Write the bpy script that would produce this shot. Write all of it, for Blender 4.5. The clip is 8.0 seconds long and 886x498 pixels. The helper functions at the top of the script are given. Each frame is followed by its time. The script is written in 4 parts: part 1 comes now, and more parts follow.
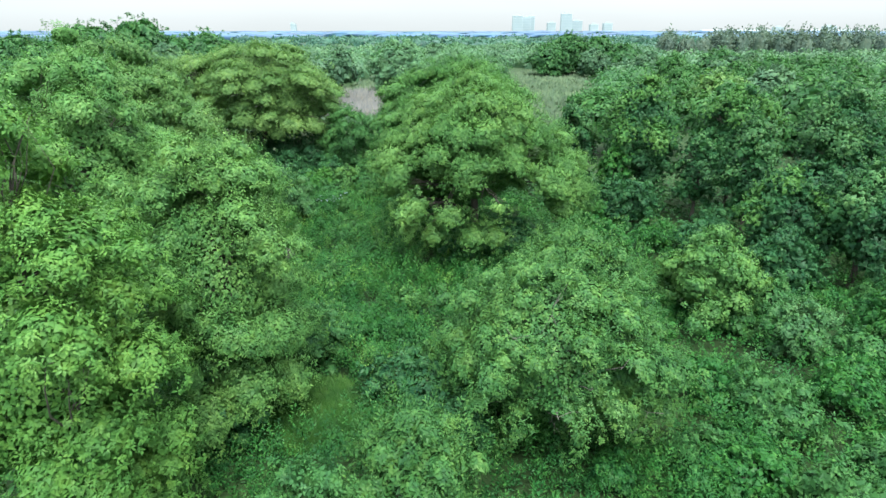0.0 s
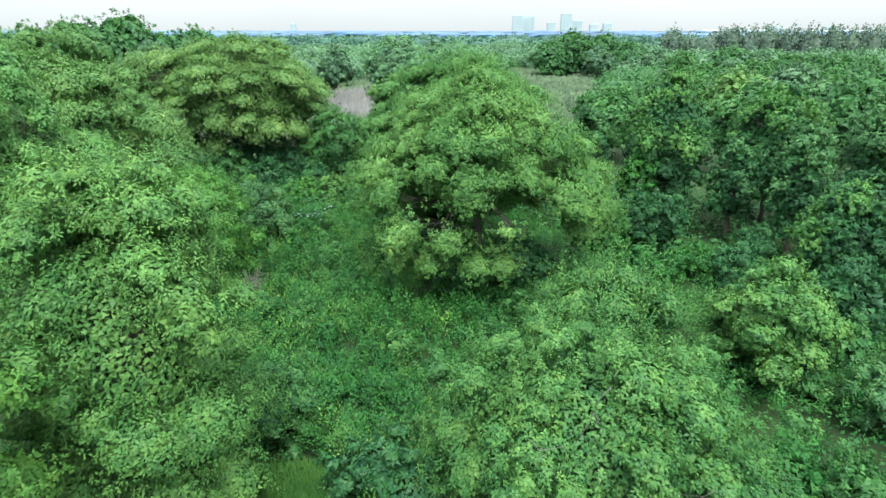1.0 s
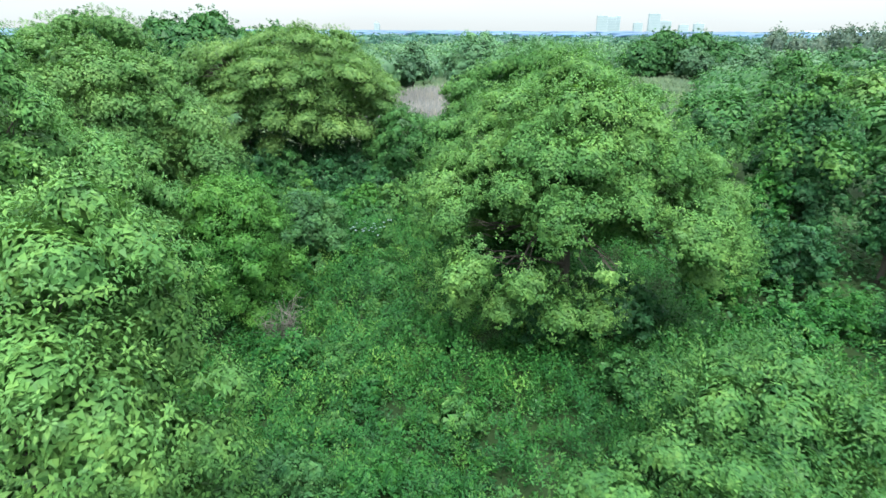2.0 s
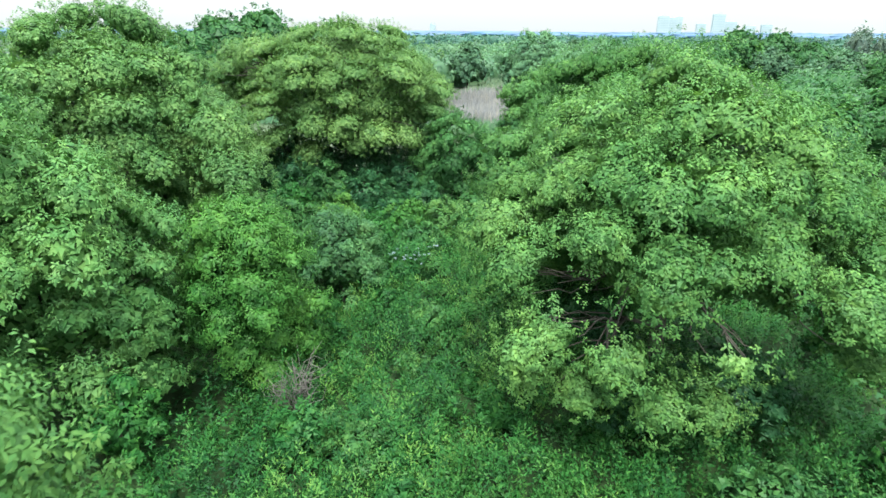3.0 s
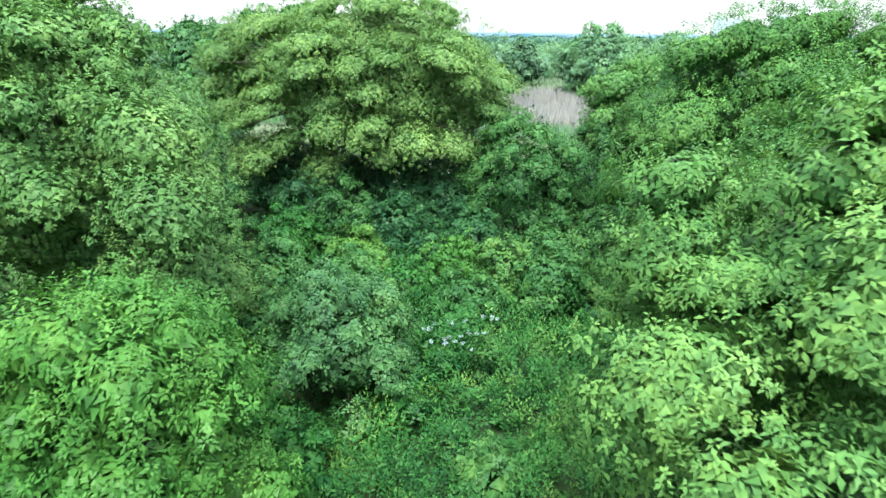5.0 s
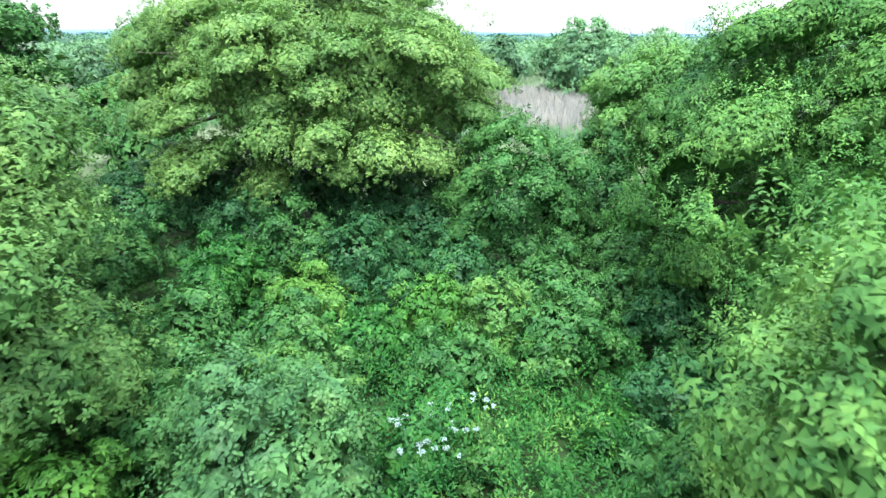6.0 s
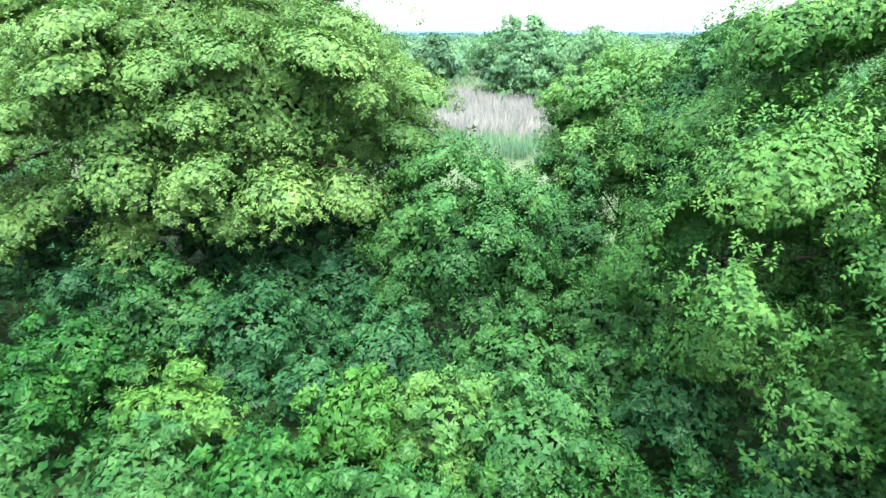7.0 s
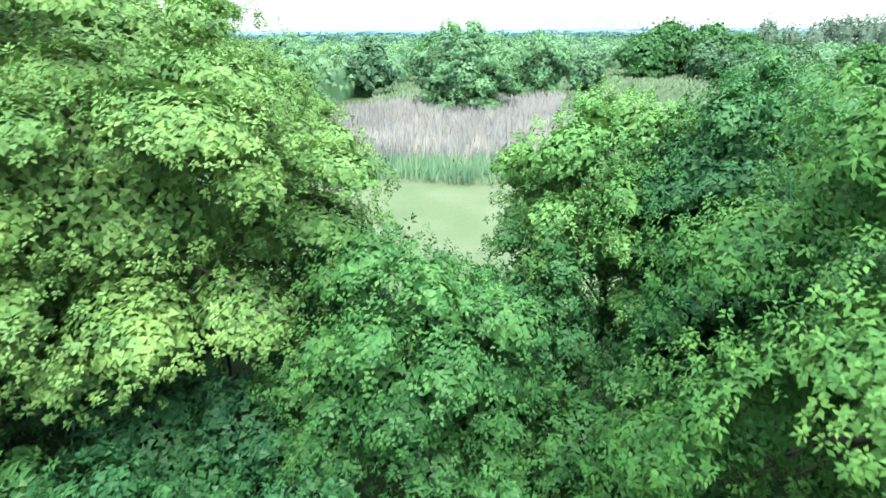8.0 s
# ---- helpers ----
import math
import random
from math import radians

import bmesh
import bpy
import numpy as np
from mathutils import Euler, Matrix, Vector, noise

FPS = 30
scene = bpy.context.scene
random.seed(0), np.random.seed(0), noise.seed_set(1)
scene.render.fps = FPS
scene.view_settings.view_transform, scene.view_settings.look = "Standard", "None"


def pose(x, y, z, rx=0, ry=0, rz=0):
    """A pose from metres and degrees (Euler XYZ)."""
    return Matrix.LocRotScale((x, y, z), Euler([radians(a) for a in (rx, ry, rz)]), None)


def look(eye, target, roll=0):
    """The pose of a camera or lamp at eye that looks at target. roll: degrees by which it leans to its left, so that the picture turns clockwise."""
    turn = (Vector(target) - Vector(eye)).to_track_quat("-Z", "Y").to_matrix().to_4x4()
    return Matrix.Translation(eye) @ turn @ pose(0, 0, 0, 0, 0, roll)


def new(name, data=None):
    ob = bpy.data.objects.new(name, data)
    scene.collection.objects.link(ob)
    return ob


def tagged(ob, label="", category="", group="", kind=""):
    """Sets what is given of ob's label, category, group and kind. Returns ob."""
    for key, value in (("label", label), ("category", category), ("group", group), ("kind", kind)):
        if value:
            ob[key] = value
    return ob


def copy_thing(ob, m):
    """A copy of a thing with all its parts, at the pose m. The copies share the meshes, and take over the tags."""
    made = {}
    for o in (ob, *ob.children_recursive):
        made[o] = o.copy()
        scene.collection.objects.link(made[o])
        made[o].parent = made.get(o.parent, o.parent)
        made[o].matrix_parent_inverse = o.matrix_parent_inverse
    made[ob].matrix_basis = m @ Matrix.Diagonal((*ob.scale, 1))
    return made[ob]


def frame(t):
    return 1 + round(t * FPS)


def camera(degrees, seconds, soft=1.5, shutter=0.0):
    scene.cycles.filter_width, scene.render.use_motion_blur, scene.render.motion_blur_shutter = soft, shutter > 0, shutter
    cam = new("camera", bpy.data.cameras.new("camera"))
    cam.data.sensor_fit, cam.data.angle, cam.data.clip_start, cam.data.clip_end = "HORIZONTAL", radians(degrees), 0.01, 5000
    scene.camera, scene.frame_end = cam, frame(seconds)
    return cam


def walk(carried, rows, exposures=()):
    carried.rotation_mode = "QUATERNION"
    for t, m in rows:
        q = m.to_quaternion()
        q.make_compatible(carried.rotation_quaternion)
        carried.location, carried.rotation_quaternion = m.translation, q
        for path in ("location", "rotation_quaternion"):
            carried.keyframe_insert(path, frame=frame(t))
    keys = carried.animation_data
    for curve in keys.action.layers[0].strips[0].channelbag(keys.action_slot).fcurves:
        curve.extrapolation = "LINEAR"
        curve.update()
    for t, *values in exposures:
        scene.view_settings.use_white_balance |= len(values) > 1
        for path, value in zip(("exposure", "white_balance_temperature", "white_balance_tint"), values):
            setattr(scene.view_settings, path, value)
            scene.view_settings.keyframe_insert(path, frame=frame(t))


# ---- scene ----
cam = camera(75.2, 8.0, soft=1.45, shutter=0.15)
METRES, EYE, TILT, LEAN, TURN = 30.0, 9.3, -20.86, 0.0, 0.0
ROWS = [
    (0.0, 0.0, 0.0, 0.0, 0.0, 0.0, 0.0),
    (0.5, 0.0011, 0.0606, 0.0167, -0.05, -0.0, -0.03),
    (1.0, 0.0028, 0.1245, 0.0331, -0.02, -0.0, -0.05),
    (1.5, 0.0018, 0.1926, 0.0475, 1.93, -0.02, -0.86),
    (2.0, -0.0046, 0.2533, 0.0657, 6.96, -0.18, -2.93),
    (3.5, -0.0431, 0.4193, 0.1149, 13.74, -0.57, -5.62),
    (4.0, -0.0588, 0.4689, 0.1279, 16.03, -0.76, -6.55),
    (4.5, -0.077, 0.5267, 0.1399, 16.04, -0.7, -6.52),
    (6.0, -0.1299, 0.7079, 0.1803, 13.89, -0.47, -5.62),
    (6.5, -0.1421, 0.7655, 0.2031, 10.51, -0.25, -4.2),
    (7.0, -0.1513, 0.8219, 0.2255, 8.05, -0.15, -3.17),
    (7.5, -0.1589, 0.8778, 0.2502, 6.33, -0.16, -2.39),
    (8.0, -0.1614, 0.9288, 0.2911, 2.75, -0.08, -0.74),
]
walk(cam, [(t, pose(0, 0, EYE, TILT, LEAN, TURN) @ pose(METRES * x, METRES * y, METRES * z, 90 + pitch, roll, yaw)) for t, x, y, z, yaw, pitch, roll in ROWS],
     [(0.0, 1.70), (2.0, 1.74), (3.5, 1.90), (4.5, 1.98), (6.0, 2.28), (7.25, 2.46), (8.0, 2.34)])

# ---- world, sun, exposure ----
SUN_ELEV, SUN_AZ = 62.0, 165.0      # degrees; azimuth clockwise from +y

world = bpy.data.worlds.new("overcast_sky")
scene.world = world
world.use_nodes = True
wt = world.node_tree
wt.nodes.clear()
w_out = wt.nodes.new("ShaderNodeOutputWorld")
w_bg = wt.nodes.new("ShaderNodeBackground")
w_sky = wt.nodes.new("ShaderNodeTexSky")
w_sky.sky_type = 'NISHITA'
w_sky.sun_disc = False
w_sky.sun_elevation = radians(SUN_ELEV)
w_sky.sun_rotation = radians(SUN_AZ)
w_sky.air_density = 1.0
w_sky.dust_density = 3.0
w_bg.inputs["Strength"].default_value = 0.122
# a veil of thin cloud over the clear sky
w_co = wt.nodes.new("ShaderNodeTexCoord")
w_map = wt.nodes.new("ShaderNodeMapping")
w_map.inputs["Scale"].default_value = (1.0, 1.0, 6.0)
w_noise = wt.nodes.new("ShaderNodeTexNoise")
w_noise.inputs["Scale"].default_value = 2.2
w_noise.inputs["Detail"].default_value = 5.0
w_ramp = wt.nodes.new("ShaderNodeMapRange")
w_ramp.inputs["From Min"].default_value = 0.3
w_ramp.inputs["From Max"].default_value = 0.7
w_ramp.inputs["To Min"].default_value = 0.88
w_ramp.inputs["To Max"].default_value = 0.97
w_mix = wt.nodes.new("ShaderNodeMix")
w_mix.data_type = 'RGBA'
w_mix.inputs["B"].default_value = (9.0, 9.8, 10.0, 1.0)
wt.links.new(w_co.outputs["Generated"], w_map.inputs["Vector"])
wt.links.new(w_map.outputs["Vector"], w_noise.inputs["Vector"])
wt.links.new(w_noise.outputs["Fac"], w_ramp.inputs["Value"])
wt.links.new(w_ramp.outputs["Result"], w_mix.inputs["Factor"])
wt.links.new(w_sky.outputs["Color"], w_mix.inputs["A"])
# an overcast dome is brightest overhead
w_sep = wt.nodes.new("ShaderNodeSeparateXYZ")
w_dome = wt.nodes.new("ShaderNodeMapRange")
w_dome.inputs["From Min"].default_value, w_dome.inputs["From Max"].default_value = 0.0, 1.0
w_dome.inputs["To Min"].default_value, w_dome.inputs["To Max"].default_value = 0.25, 1.28
w_mul = wt.nodes.new("ShaderNodeVectorMath")
w_mul.operation = 'SCALE'
wt.links.new(w_co.outputs["Generated"], w_sep.inputs["Vector"])
wt.links.new(w_sep.outputs["Z"], w_dome.inputs["Value"])
wt.links.new(w_mix.outputs["Result"], w_mul.inputs[0])
wt.links.new(w_dome.outputs["Result"], w_mul.inputs["Scale"])
wt.links.new(w_mul.outputs["Vector"], w_bg.inputs["Color"])
wt.links.new(w_bg.outputs["Background"], w_out.inputs["Surface"])

sun_data = bpy.data.lights.new("sun", 'SUN')
sun_data.energy = 2.0
sun_data.angle = radians(22)
sun_data.color = (1.0, 0.96, 0.9)
sun = new("sun", sun_data)
_el, _az = radians(SUN_ELEV), radians(SUN_AZ)
SUN_FROM = Vector((math.sin(_az) * math.cos(_el), math.cos(_az) * math.cos(_el), math.sin(_el)))
sun.matrix_world = look(SUN_FROM * 60, (0, 0, 0))


# ---- materials ----
def node_mat(name):
    m = bpy.data.materials.new(name)
    m.use_nodes = True
    t = m.node_tree
    t.nodes.clear()
    return m, t, t.nodes.new("ShaderNodeOutputMaterial")


def ramp_node(t, stops):
    r = t.nodes.new("ShaderNodeValToRGB")
    el = r.color_ramp.elements
    while len(el) < len(stops):
        el.new(0.5)
    for e, (p, c) in zip(el, stops):
        e.position, e.color = p, (*c, 1)
    return r


def leaf_material(name, dark, mid, light, glow=0.25, patch=0.5, rough=0.45, spread=0.17):
    """Leaves: every leaf its own shade, boughs a little apart from each other, light passing through."""
    m, t, out = node_mat(name)
    geo = t.nodes.new("ShaderNodeNewGeometry")
    r = ramp_node(t, [(0.0, (0.36 * dark[0], 0.54 * dark[1], 0.73 * dark[2])), (0.5, (0.46 * mid[0], 0.63 * mid[1], 0.70 * mid[2])),
                      (1.0, (0.53 * light[0], 0.67 * light[1], 0.63 * light[2]))])
    near = t.nodes.new("ShaderNodeMapRange")
    near.inputs["To Min"].default_value, near.inputs["To Max"].default_value = -spread, spread
    t.links.new(geo.outputs["Random Per Island"], near.inputs["Value"])
    co = t.nodes.new("ShaderNodeTexCoord")
    tips = t.nodes.new("ShaderNodeTexNoise")
    tips.inputs["Scale"].default_value = patch * 7
    tips.inputs["Detail"].default_value = 2
    t.links.new(co.outputs["Object"], tips.inputs["Vector"])
    young = t.nodes.new("ShaderNodeMapRange")
    young.inputs["From Min"].default_value, young.inputs["From Max"].default_value = 0.3, 0.7
    young.inputs["To Min"].default_value, young.inputs["To Max"].default_value = 0.2, 0.8
    t.links.new(tips.outputs["Fac"], young.inputs["Value"])
    shade = t.nodes.new("ShaderNodeMath")
    t.links.new(near.outputs["Result"], shade.inputs[0])
    t.links.new(young.outputs["Result"], shade.inputs[1])
    t.links.new(shade.outputs["Value"], r.inputs["Fac"])
    nz = t.nodes.new("ShaderNodeTexNoise")
    nz.inputs["Scale"].default_value = patch
    nz.inputs["Detail"].default_value = 3
    t.links.new(co.outputs["Object"], nz.inputs["Vector"])
    mr = t.nodes.new("ShaderNodeMapRange")
    mr.inputs["From Min"].default_value, mr.inputs["From Max"].default_value = 0.3, 0.7
    mr.inputs["To Min"].default_value, mr.inputs["To Max"].default_value = 0.7, 1.25
    t.links.new(nz.outputs["Fac"], mr.inputs["Value"])
    hs = t.nodes.new("ShaderNodeHueSaturation")
    t.links.new(r.outputs["Color"], hs.inputs["Color"])
    t.links.new(mr.outputs["Result"], hs.inputs["Value"])
    hr = t.nodes.new("ShaderNodeMapRange")
    hr.inputs["From Min"].default_value, hr.inputs["From Max"].default_value = 0.3, 0.7
    hr.inputs["To Min"].default_value, hr.inputs["To Max"].default_value = 0.515, 0.485
    t.links.new(nz.outputs["Fac"], hr.inputs["Value"])
    t.links.new(hr.outputs["Result"], hs.inputs["Hue"])
    b = t.nodes.new("ShaderNodeBsdfPrincipled")
    b.inputs["Roughness"].default_value = rough
    b.inputs["Specular IOR Level"].default_value = 0.12
    t.links.new(hs.outputs["Color"], b.inputs["Base Color"])
    tr = t.nodes.new("ShaderNodeBsdfTranslucent")
    g = t.nodes.new("ShaderNodeMix")
    g.data_type, g.blend_type = 'RGBA', 'MULTIPLY'
    g.inputs["Factor"].default_value = 1.0
    g.inputs["B"].default_value = (1.2, 1.2, 0.85, 1)
    t.links.new(hs.outputs["Color"], g.inputs["A"])
    t.links.new(g.outputs["Result"], tr.inputs["Color"])
    mx = t.nodes.new("ShaderNodeMixShader")
    mx.inputs["Fac"].default_value = glow
    t.links.new(b.outputs["BSDF"], mx.inputs[1])
    t.links.new(tr.outputs["BSDF"], mx.inputs[2])
    t.links.new(mx.outputs["Shader"], out.inputs["Surface"])
    return m


def rough_material(name, stops, scale, detail=6, bump=0.3, rough=0.9, stretch=(1, 1, 1), fine=None):
    """Bark, soil and walls: noise at two scales, with relief."""
    m, t, out = node_mat(name)
    co = t.nodes.new("ShaderNodeTexCoord")
    mp = t.nodes.new("ShaderNodeMapping")
    mp.inputs["Scale"].default_value = stretch
    t.links.new(co.outputs["Object"], mp.inputs["Vector"])
    n1 = t.nodes.new("ShaderNodeTexNoise")
    n1.inputs["Scale"].default_value, n1.inputs["Detail"].default_value = scale, detail
    n2 = t.nodes.new("ShaderNodeTexNoise")
    n2.inputs["Scale"].default_value, n2.inputs["Detail"].default_value = fine or scale * 9, 4
    for n in (n1, n2):
        t.links.new(mp.outputs["Vector"], n.inputs["Vector"])
    ad = t.nodes.new("ShaderNodeMix")
    ad.inputs["Factor"].default_value = 0.35
    t.links.new(n1.outputs["Fac"], ad.inputs["A"])
    t.links.new(n2.outputs["Fac"], ad.inputs["B"])
    r = ramp_node(t, stops)
    t.links.new(ad.outputs["Result"], r.inputs["Fac"])
    b = t.nodes.new("ShaderNodeBsdfPrincipled")
    b.inputs["Roughness"].default_value = rough
    b.inputs["Specular IOR Level"].default_value = 0.2
    t.links.new(r.outputs["Color"], b.inputs["Base Color"])
    bp = t.nodes.new("ShaderNodeBump")
    bp.inputs["Strength"].default_value = bump
    t.links.new(n2.outputs["Fac"], bp.inputs["Height"])
    t.links.new(bp.outputs["Normal"], b.inputs["Normal"])
    t.links.new(b.outputs["BSDF"], out.inputs["Surface"])
    return m


LEAF_BRIGHT = leaf_material("leaf_bright", (0.100, 0.215, 0.053), (0.172, 0.318, 0.078), (0.265, 0.425, 0.112))
LEAF_MID = leaf_material("leaf_mid", (0.058, 0.158, 0.044), (0.100, 0.232, 0.062), (0.156, 0.310, 0.090))
LEAF_OLIVE = leaf_material("leaf_olive", (0.146, 0.240, 0.062), (0.226, 0.345, 0.092), (0.318, 0.440, 0.132))
LEAF_DARK = leaf_material("leaf_dark", (0.038, 0.118, 0.044), (0.068, 0.180, 0.060), (0.116, 0.255, 0.086))
LEAF_FINE = leaf_material("leaf_fine", (0.062, 0.160, 0.046), (0.122, 0.256, 0.064), (0.215, 0.360, 0.092))
LEAF_VINE = leaf_material("leaf_vine", (0.036, 0.128, 0.030), (0.066, 0.208, 0.042), (0.118, 0.292, 0.060), patch=0.7)
LEAF_WEED = leaf_material("leaf_weed", (0.030, 0.118, 0.029), (0.056, 0.188, 0.041), (0.130, 0.295, 0.066), patch=0.5)
# paler, greyer green: light haze over open country is put into the colour
LEAF_LIGHT_HAZE = leaf_material("leaf_light_haze", (0.112, 0.205, 0.090), (0.160, 0.265, 0.122), (0.210, 0.325, 0.155), patch=0.05)
# blue haze of the far distance is put into this leaf colour
LEAF_BLUE_HAZE = leaf_material("leaf_blue_haze", (0.150, 0.225, 0.330), (0.175, 0.250, 0.360), (0.200, 0.275, 0.390), patch=0.01)
LEAF_MINT = leaf_material("leaf_mint", (0.078, 0.180, 0.062), (0.130, 0.262, 0.086), (0.200, 0.345, 0.125))
LEAF_SAGE = leaf_material("leaf_sage", (0.124, 0.226, 0.058), (0.202, 0.335, 0.090), (0.298, 0.430, 0.138))
LEAF_LUSH = leaf_material("leaf_lush", (0.074, 0.184, 0.046), (0.128, 0.274, 0.064), (0.200, 0.365, 0.092))
LEAF_PALE = leaf_material("leaf_pale", (0.116, 0.250, 0.062), (0.188, 0.350, 0.090), (0.272, 0.440, 0.130))
LEAF_YOUNG = leaf_material("leaf_young", (0.106, 0.230, 0.046), (0.168, 0.322, 0.063), (0.250, 0.410, 0.090))
LEAF_FRESH = leaf_material("leaf_fresh", (0.07, 0.181, 0.033), (0.116, 0.27, 0.048), (0.177, 0.349, 0.073))
LEAF_DEEP = leaf_material("leaf_deep", (0.050, 0.134, 0.044), (0.084, 0.200, 0.060), (0.138, 0.275, 0.088))
# green greyed towards blue: haze painted into the far woodland's leaves
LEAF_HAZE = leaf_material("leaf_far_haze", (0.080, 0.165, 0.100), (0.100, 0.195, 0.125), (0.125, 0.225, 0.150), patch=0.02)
HEATH = leaf_material("dry_heath", (0.120, 0.165, 0.075), (0.165, 0.215, 0.105), (0.220, 0.260, 0.140), patch=0.1)
BARE = leaf_material("bare_twigs", (0.135, 0.175, 0.110), (0.165, 0.200, 0.135), (0.200, 0.230, 0.165), patch=0.1)
# light green, paled further by haze put into the colour
LEAF_MEADOW = leaf_material("leaf_meadow", (0.190, 0.330, 0.140), (0.245, 0.400, 0.178), (0.300, 0.460, 0.215), patch=0.1)
GRASS = leaf_material("grass_blade", (0.046, 0.130, 0.022), (0.074, 0.180, 0.030), (0.115, 0.235, 0.045), patch=0.2)
REED = leaf_material("dry_reed", (0.250, 0.195, 0.170), (0.325, 0.255, 0.226), (0.410, 0.320, 0.290), glow=0.25, patch=0.15)
PETAL = leaf_material("white_petal", (0.48, 0.50, 0.47), (0.56, 0.58, 0.55), (0.64, 0.65, 0.63), glow=0.25)
BARK = rough_material("bark", ((0.25, (0.034, 0.032, 0.027)), (0.55, (0.075, 0.071, 0.060)), (0.8, (0.150, 0.142, 0.124))), 5, stretch=(1, 1, 0.25), bump=0.6)
BARK_GREY = rough_material("grey_bark", ((0.25, (0.09, 0.086, 0.078)), (0.6, (0.15, 0.146, 0.134)), (0.85, (0.22, 0.215, 0.20))), 6, stretch=(1, 1, 0.25), bump=0.5)
GROUND = rough_material("overgrown_ground", ((0.3, (0.010, 0.022, 0.008)), (0.48, (0.018, 0.042, 0.013)), (0.62, (0.026, 0.058, 0.018)), (0.8, (0.045, 0.050, 0.028))), 0.25, bump=0.8, fine=9)
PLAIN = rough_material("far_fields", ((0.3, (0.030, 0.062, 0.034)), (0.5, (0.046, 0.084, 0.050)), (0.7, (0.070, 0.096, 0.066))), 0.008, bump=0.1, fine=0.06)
MEADOW = rough_material("mown_meadow", ((0.3, (0.044, 0.074, 0.034)), (0.5, (0.060, 0.090, 0.047)), (0.75, (0.088, 0.106, 0.072))), 0.35, bump=0.4, fine=7)
# walls and window bands carry the bluish cast of haze in their colour
HAZED_CONCRETE = rough_material("hazed_concrete", ((0.3, (0.30, 0.38, 0.42)), (0.6, (0.34, 0.42, 0.46)), (0.8, (0.37, 0.45, 0.49))), 0.03, bump=0.05)
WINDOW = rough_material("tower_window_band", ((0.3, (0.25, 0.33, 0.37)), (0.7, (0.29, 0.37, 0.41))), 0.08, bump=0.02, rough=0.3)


# ---- mesh helpers ----
def raw_mesh(name, verts, tris, material, smooth=False, normals=None):
    """A mesh from arrays of corners (n, 3) and triangles (m, 3); normals (n, 3) round off the boughs of a crown."""
    me = bpy.data.meshes.new(name)
    verts = np.asarray(verts, dtype=np.float32)
    tris = np.asarray(tris, dtype=np.int32)
    if normals is not None:
        face = np.cross(verts[tris[:, 1]] - verts[tris[:, 0]], verts[tris[:, 2]] - verts[tris[:, 0]])
        wrong = np.sum(face * normals[tris].sum(axis=1), axis=1) < 0
        tris[wrong] = tris[wrong][:, ::-1]
    me.vertices.add(len(verts))
    me.vertices.foreach_set("co", verts.ravel())
    me.loops.add(tris.size)
    me.loops.foreach_set("vertex_index", tris.ravel())
    me.polygons.add(len(tris))
    me.polygons.foreach_set("loop_start", np.arange(0, tris.size, 3, dtype=np.int32))
    me.update(calc_edges=True)
    me.polygons.foreach_set("use_smooth", np.full(len(tris), smooth or normals is not None))
    if normals is not None:
        me.attributes.new("custom_normal", 'FLOAT_VECTOR', 'POINT').data.foreach_set("vector", np.asarray(normals, dtype=np.float32).ravel())
    me.materials.append(material)
    return me


def part_of(name, me, parent, label=""):
    ob = new(name, me)
    ob.parent = parent
    return tagged(ob, label)


def unit(v):
    return v / np.maximum(np.linalg.norm(v, axis=-1, keepdims=True), 1e-6)


def leaves(rng, at, along, face, length, width, fold=0.16, single=False):
    """Folded pointed leaves: at, along, face (n, 3); length, width (n,). Far ones are single blades. Returns corners and triangles."""
    n = len(at)
    a = unit(along)
    f = unit(face - a * np.sum(a * face, axis=1, keepdims=True))
    s = np.cross(a, f)
    ln, wd = length[:, None], width[:, None]
    tip = at + a * ln - f * ln * 0.10
    if single:
        v = np.stack((at + s * wd * 0.5, tip, at - s * wd * 0.5), axis=1).reshape(-1, 3)
        return v, np.arange(n * 3).reshape(n, 3)
    mid = at + a * ln * 0.45 + f * wd * fold
    v = np.stack((at, mid + s * wd * 0.5, tip, mid - s * wd * 0.5), axis=1).reshape(-1, 3)
    b = (np.arange(n) * 4)[:, None]
    tri = np.concatenate((b + np.array([[0, 1, 2]]), b + np.array([[0, 2, 3]])))
    return v, tri


def joined(pieces):
    """Several (corners, triangles) as one."""
    vs, ts, k = [], [], 0
    for v, t in pieces:
        vs.append(v)
        ts.append(t + k)
        k += len(v)
    return np.concatenate(vs), np.concatenate(ts)


def tube(points, radii, sides=7):
    """A tapered limb along points."""
    pts = np.asarray(points, float)
    n = len(pts)
    d = unit(np.gradient(pts, axis=0))
    ref = np.where(np.abs(d[:, 2:3]) > 0.9, np.array([[1.0, 0, 0]]), np.array([[0, 0, 1.0]]))
    u = unit(np.cross(d, ref))
    w = np.cross(d, u)
    ang = np.linspace(0, 2 * math.pi, sides, endpoint=False)
    ring = np.cos(ang)[None, :, None] * u[:, None] + np.sin(ang)[None, :, None] * w[:, None]
    v = (pts[:, None] + ring * np.asarray(radii)[:, None, None]).reshape(-1, 3)
    t = []
    for i in range(n - 1):
        for j in range(sides):
            a, b = i * sides + j, i * sides + (j + 1) % sides
            t += [(a, b, b + sides), (a, b + sides, a + sides)]
    v = np.concatenate((v, pts[-1:]))
    for j in range(sides):
        t.append(((n - 1) * sides + j, (n - 1) * sides + (j + 1) % sides, n * sides))
    return v, np.array(t)


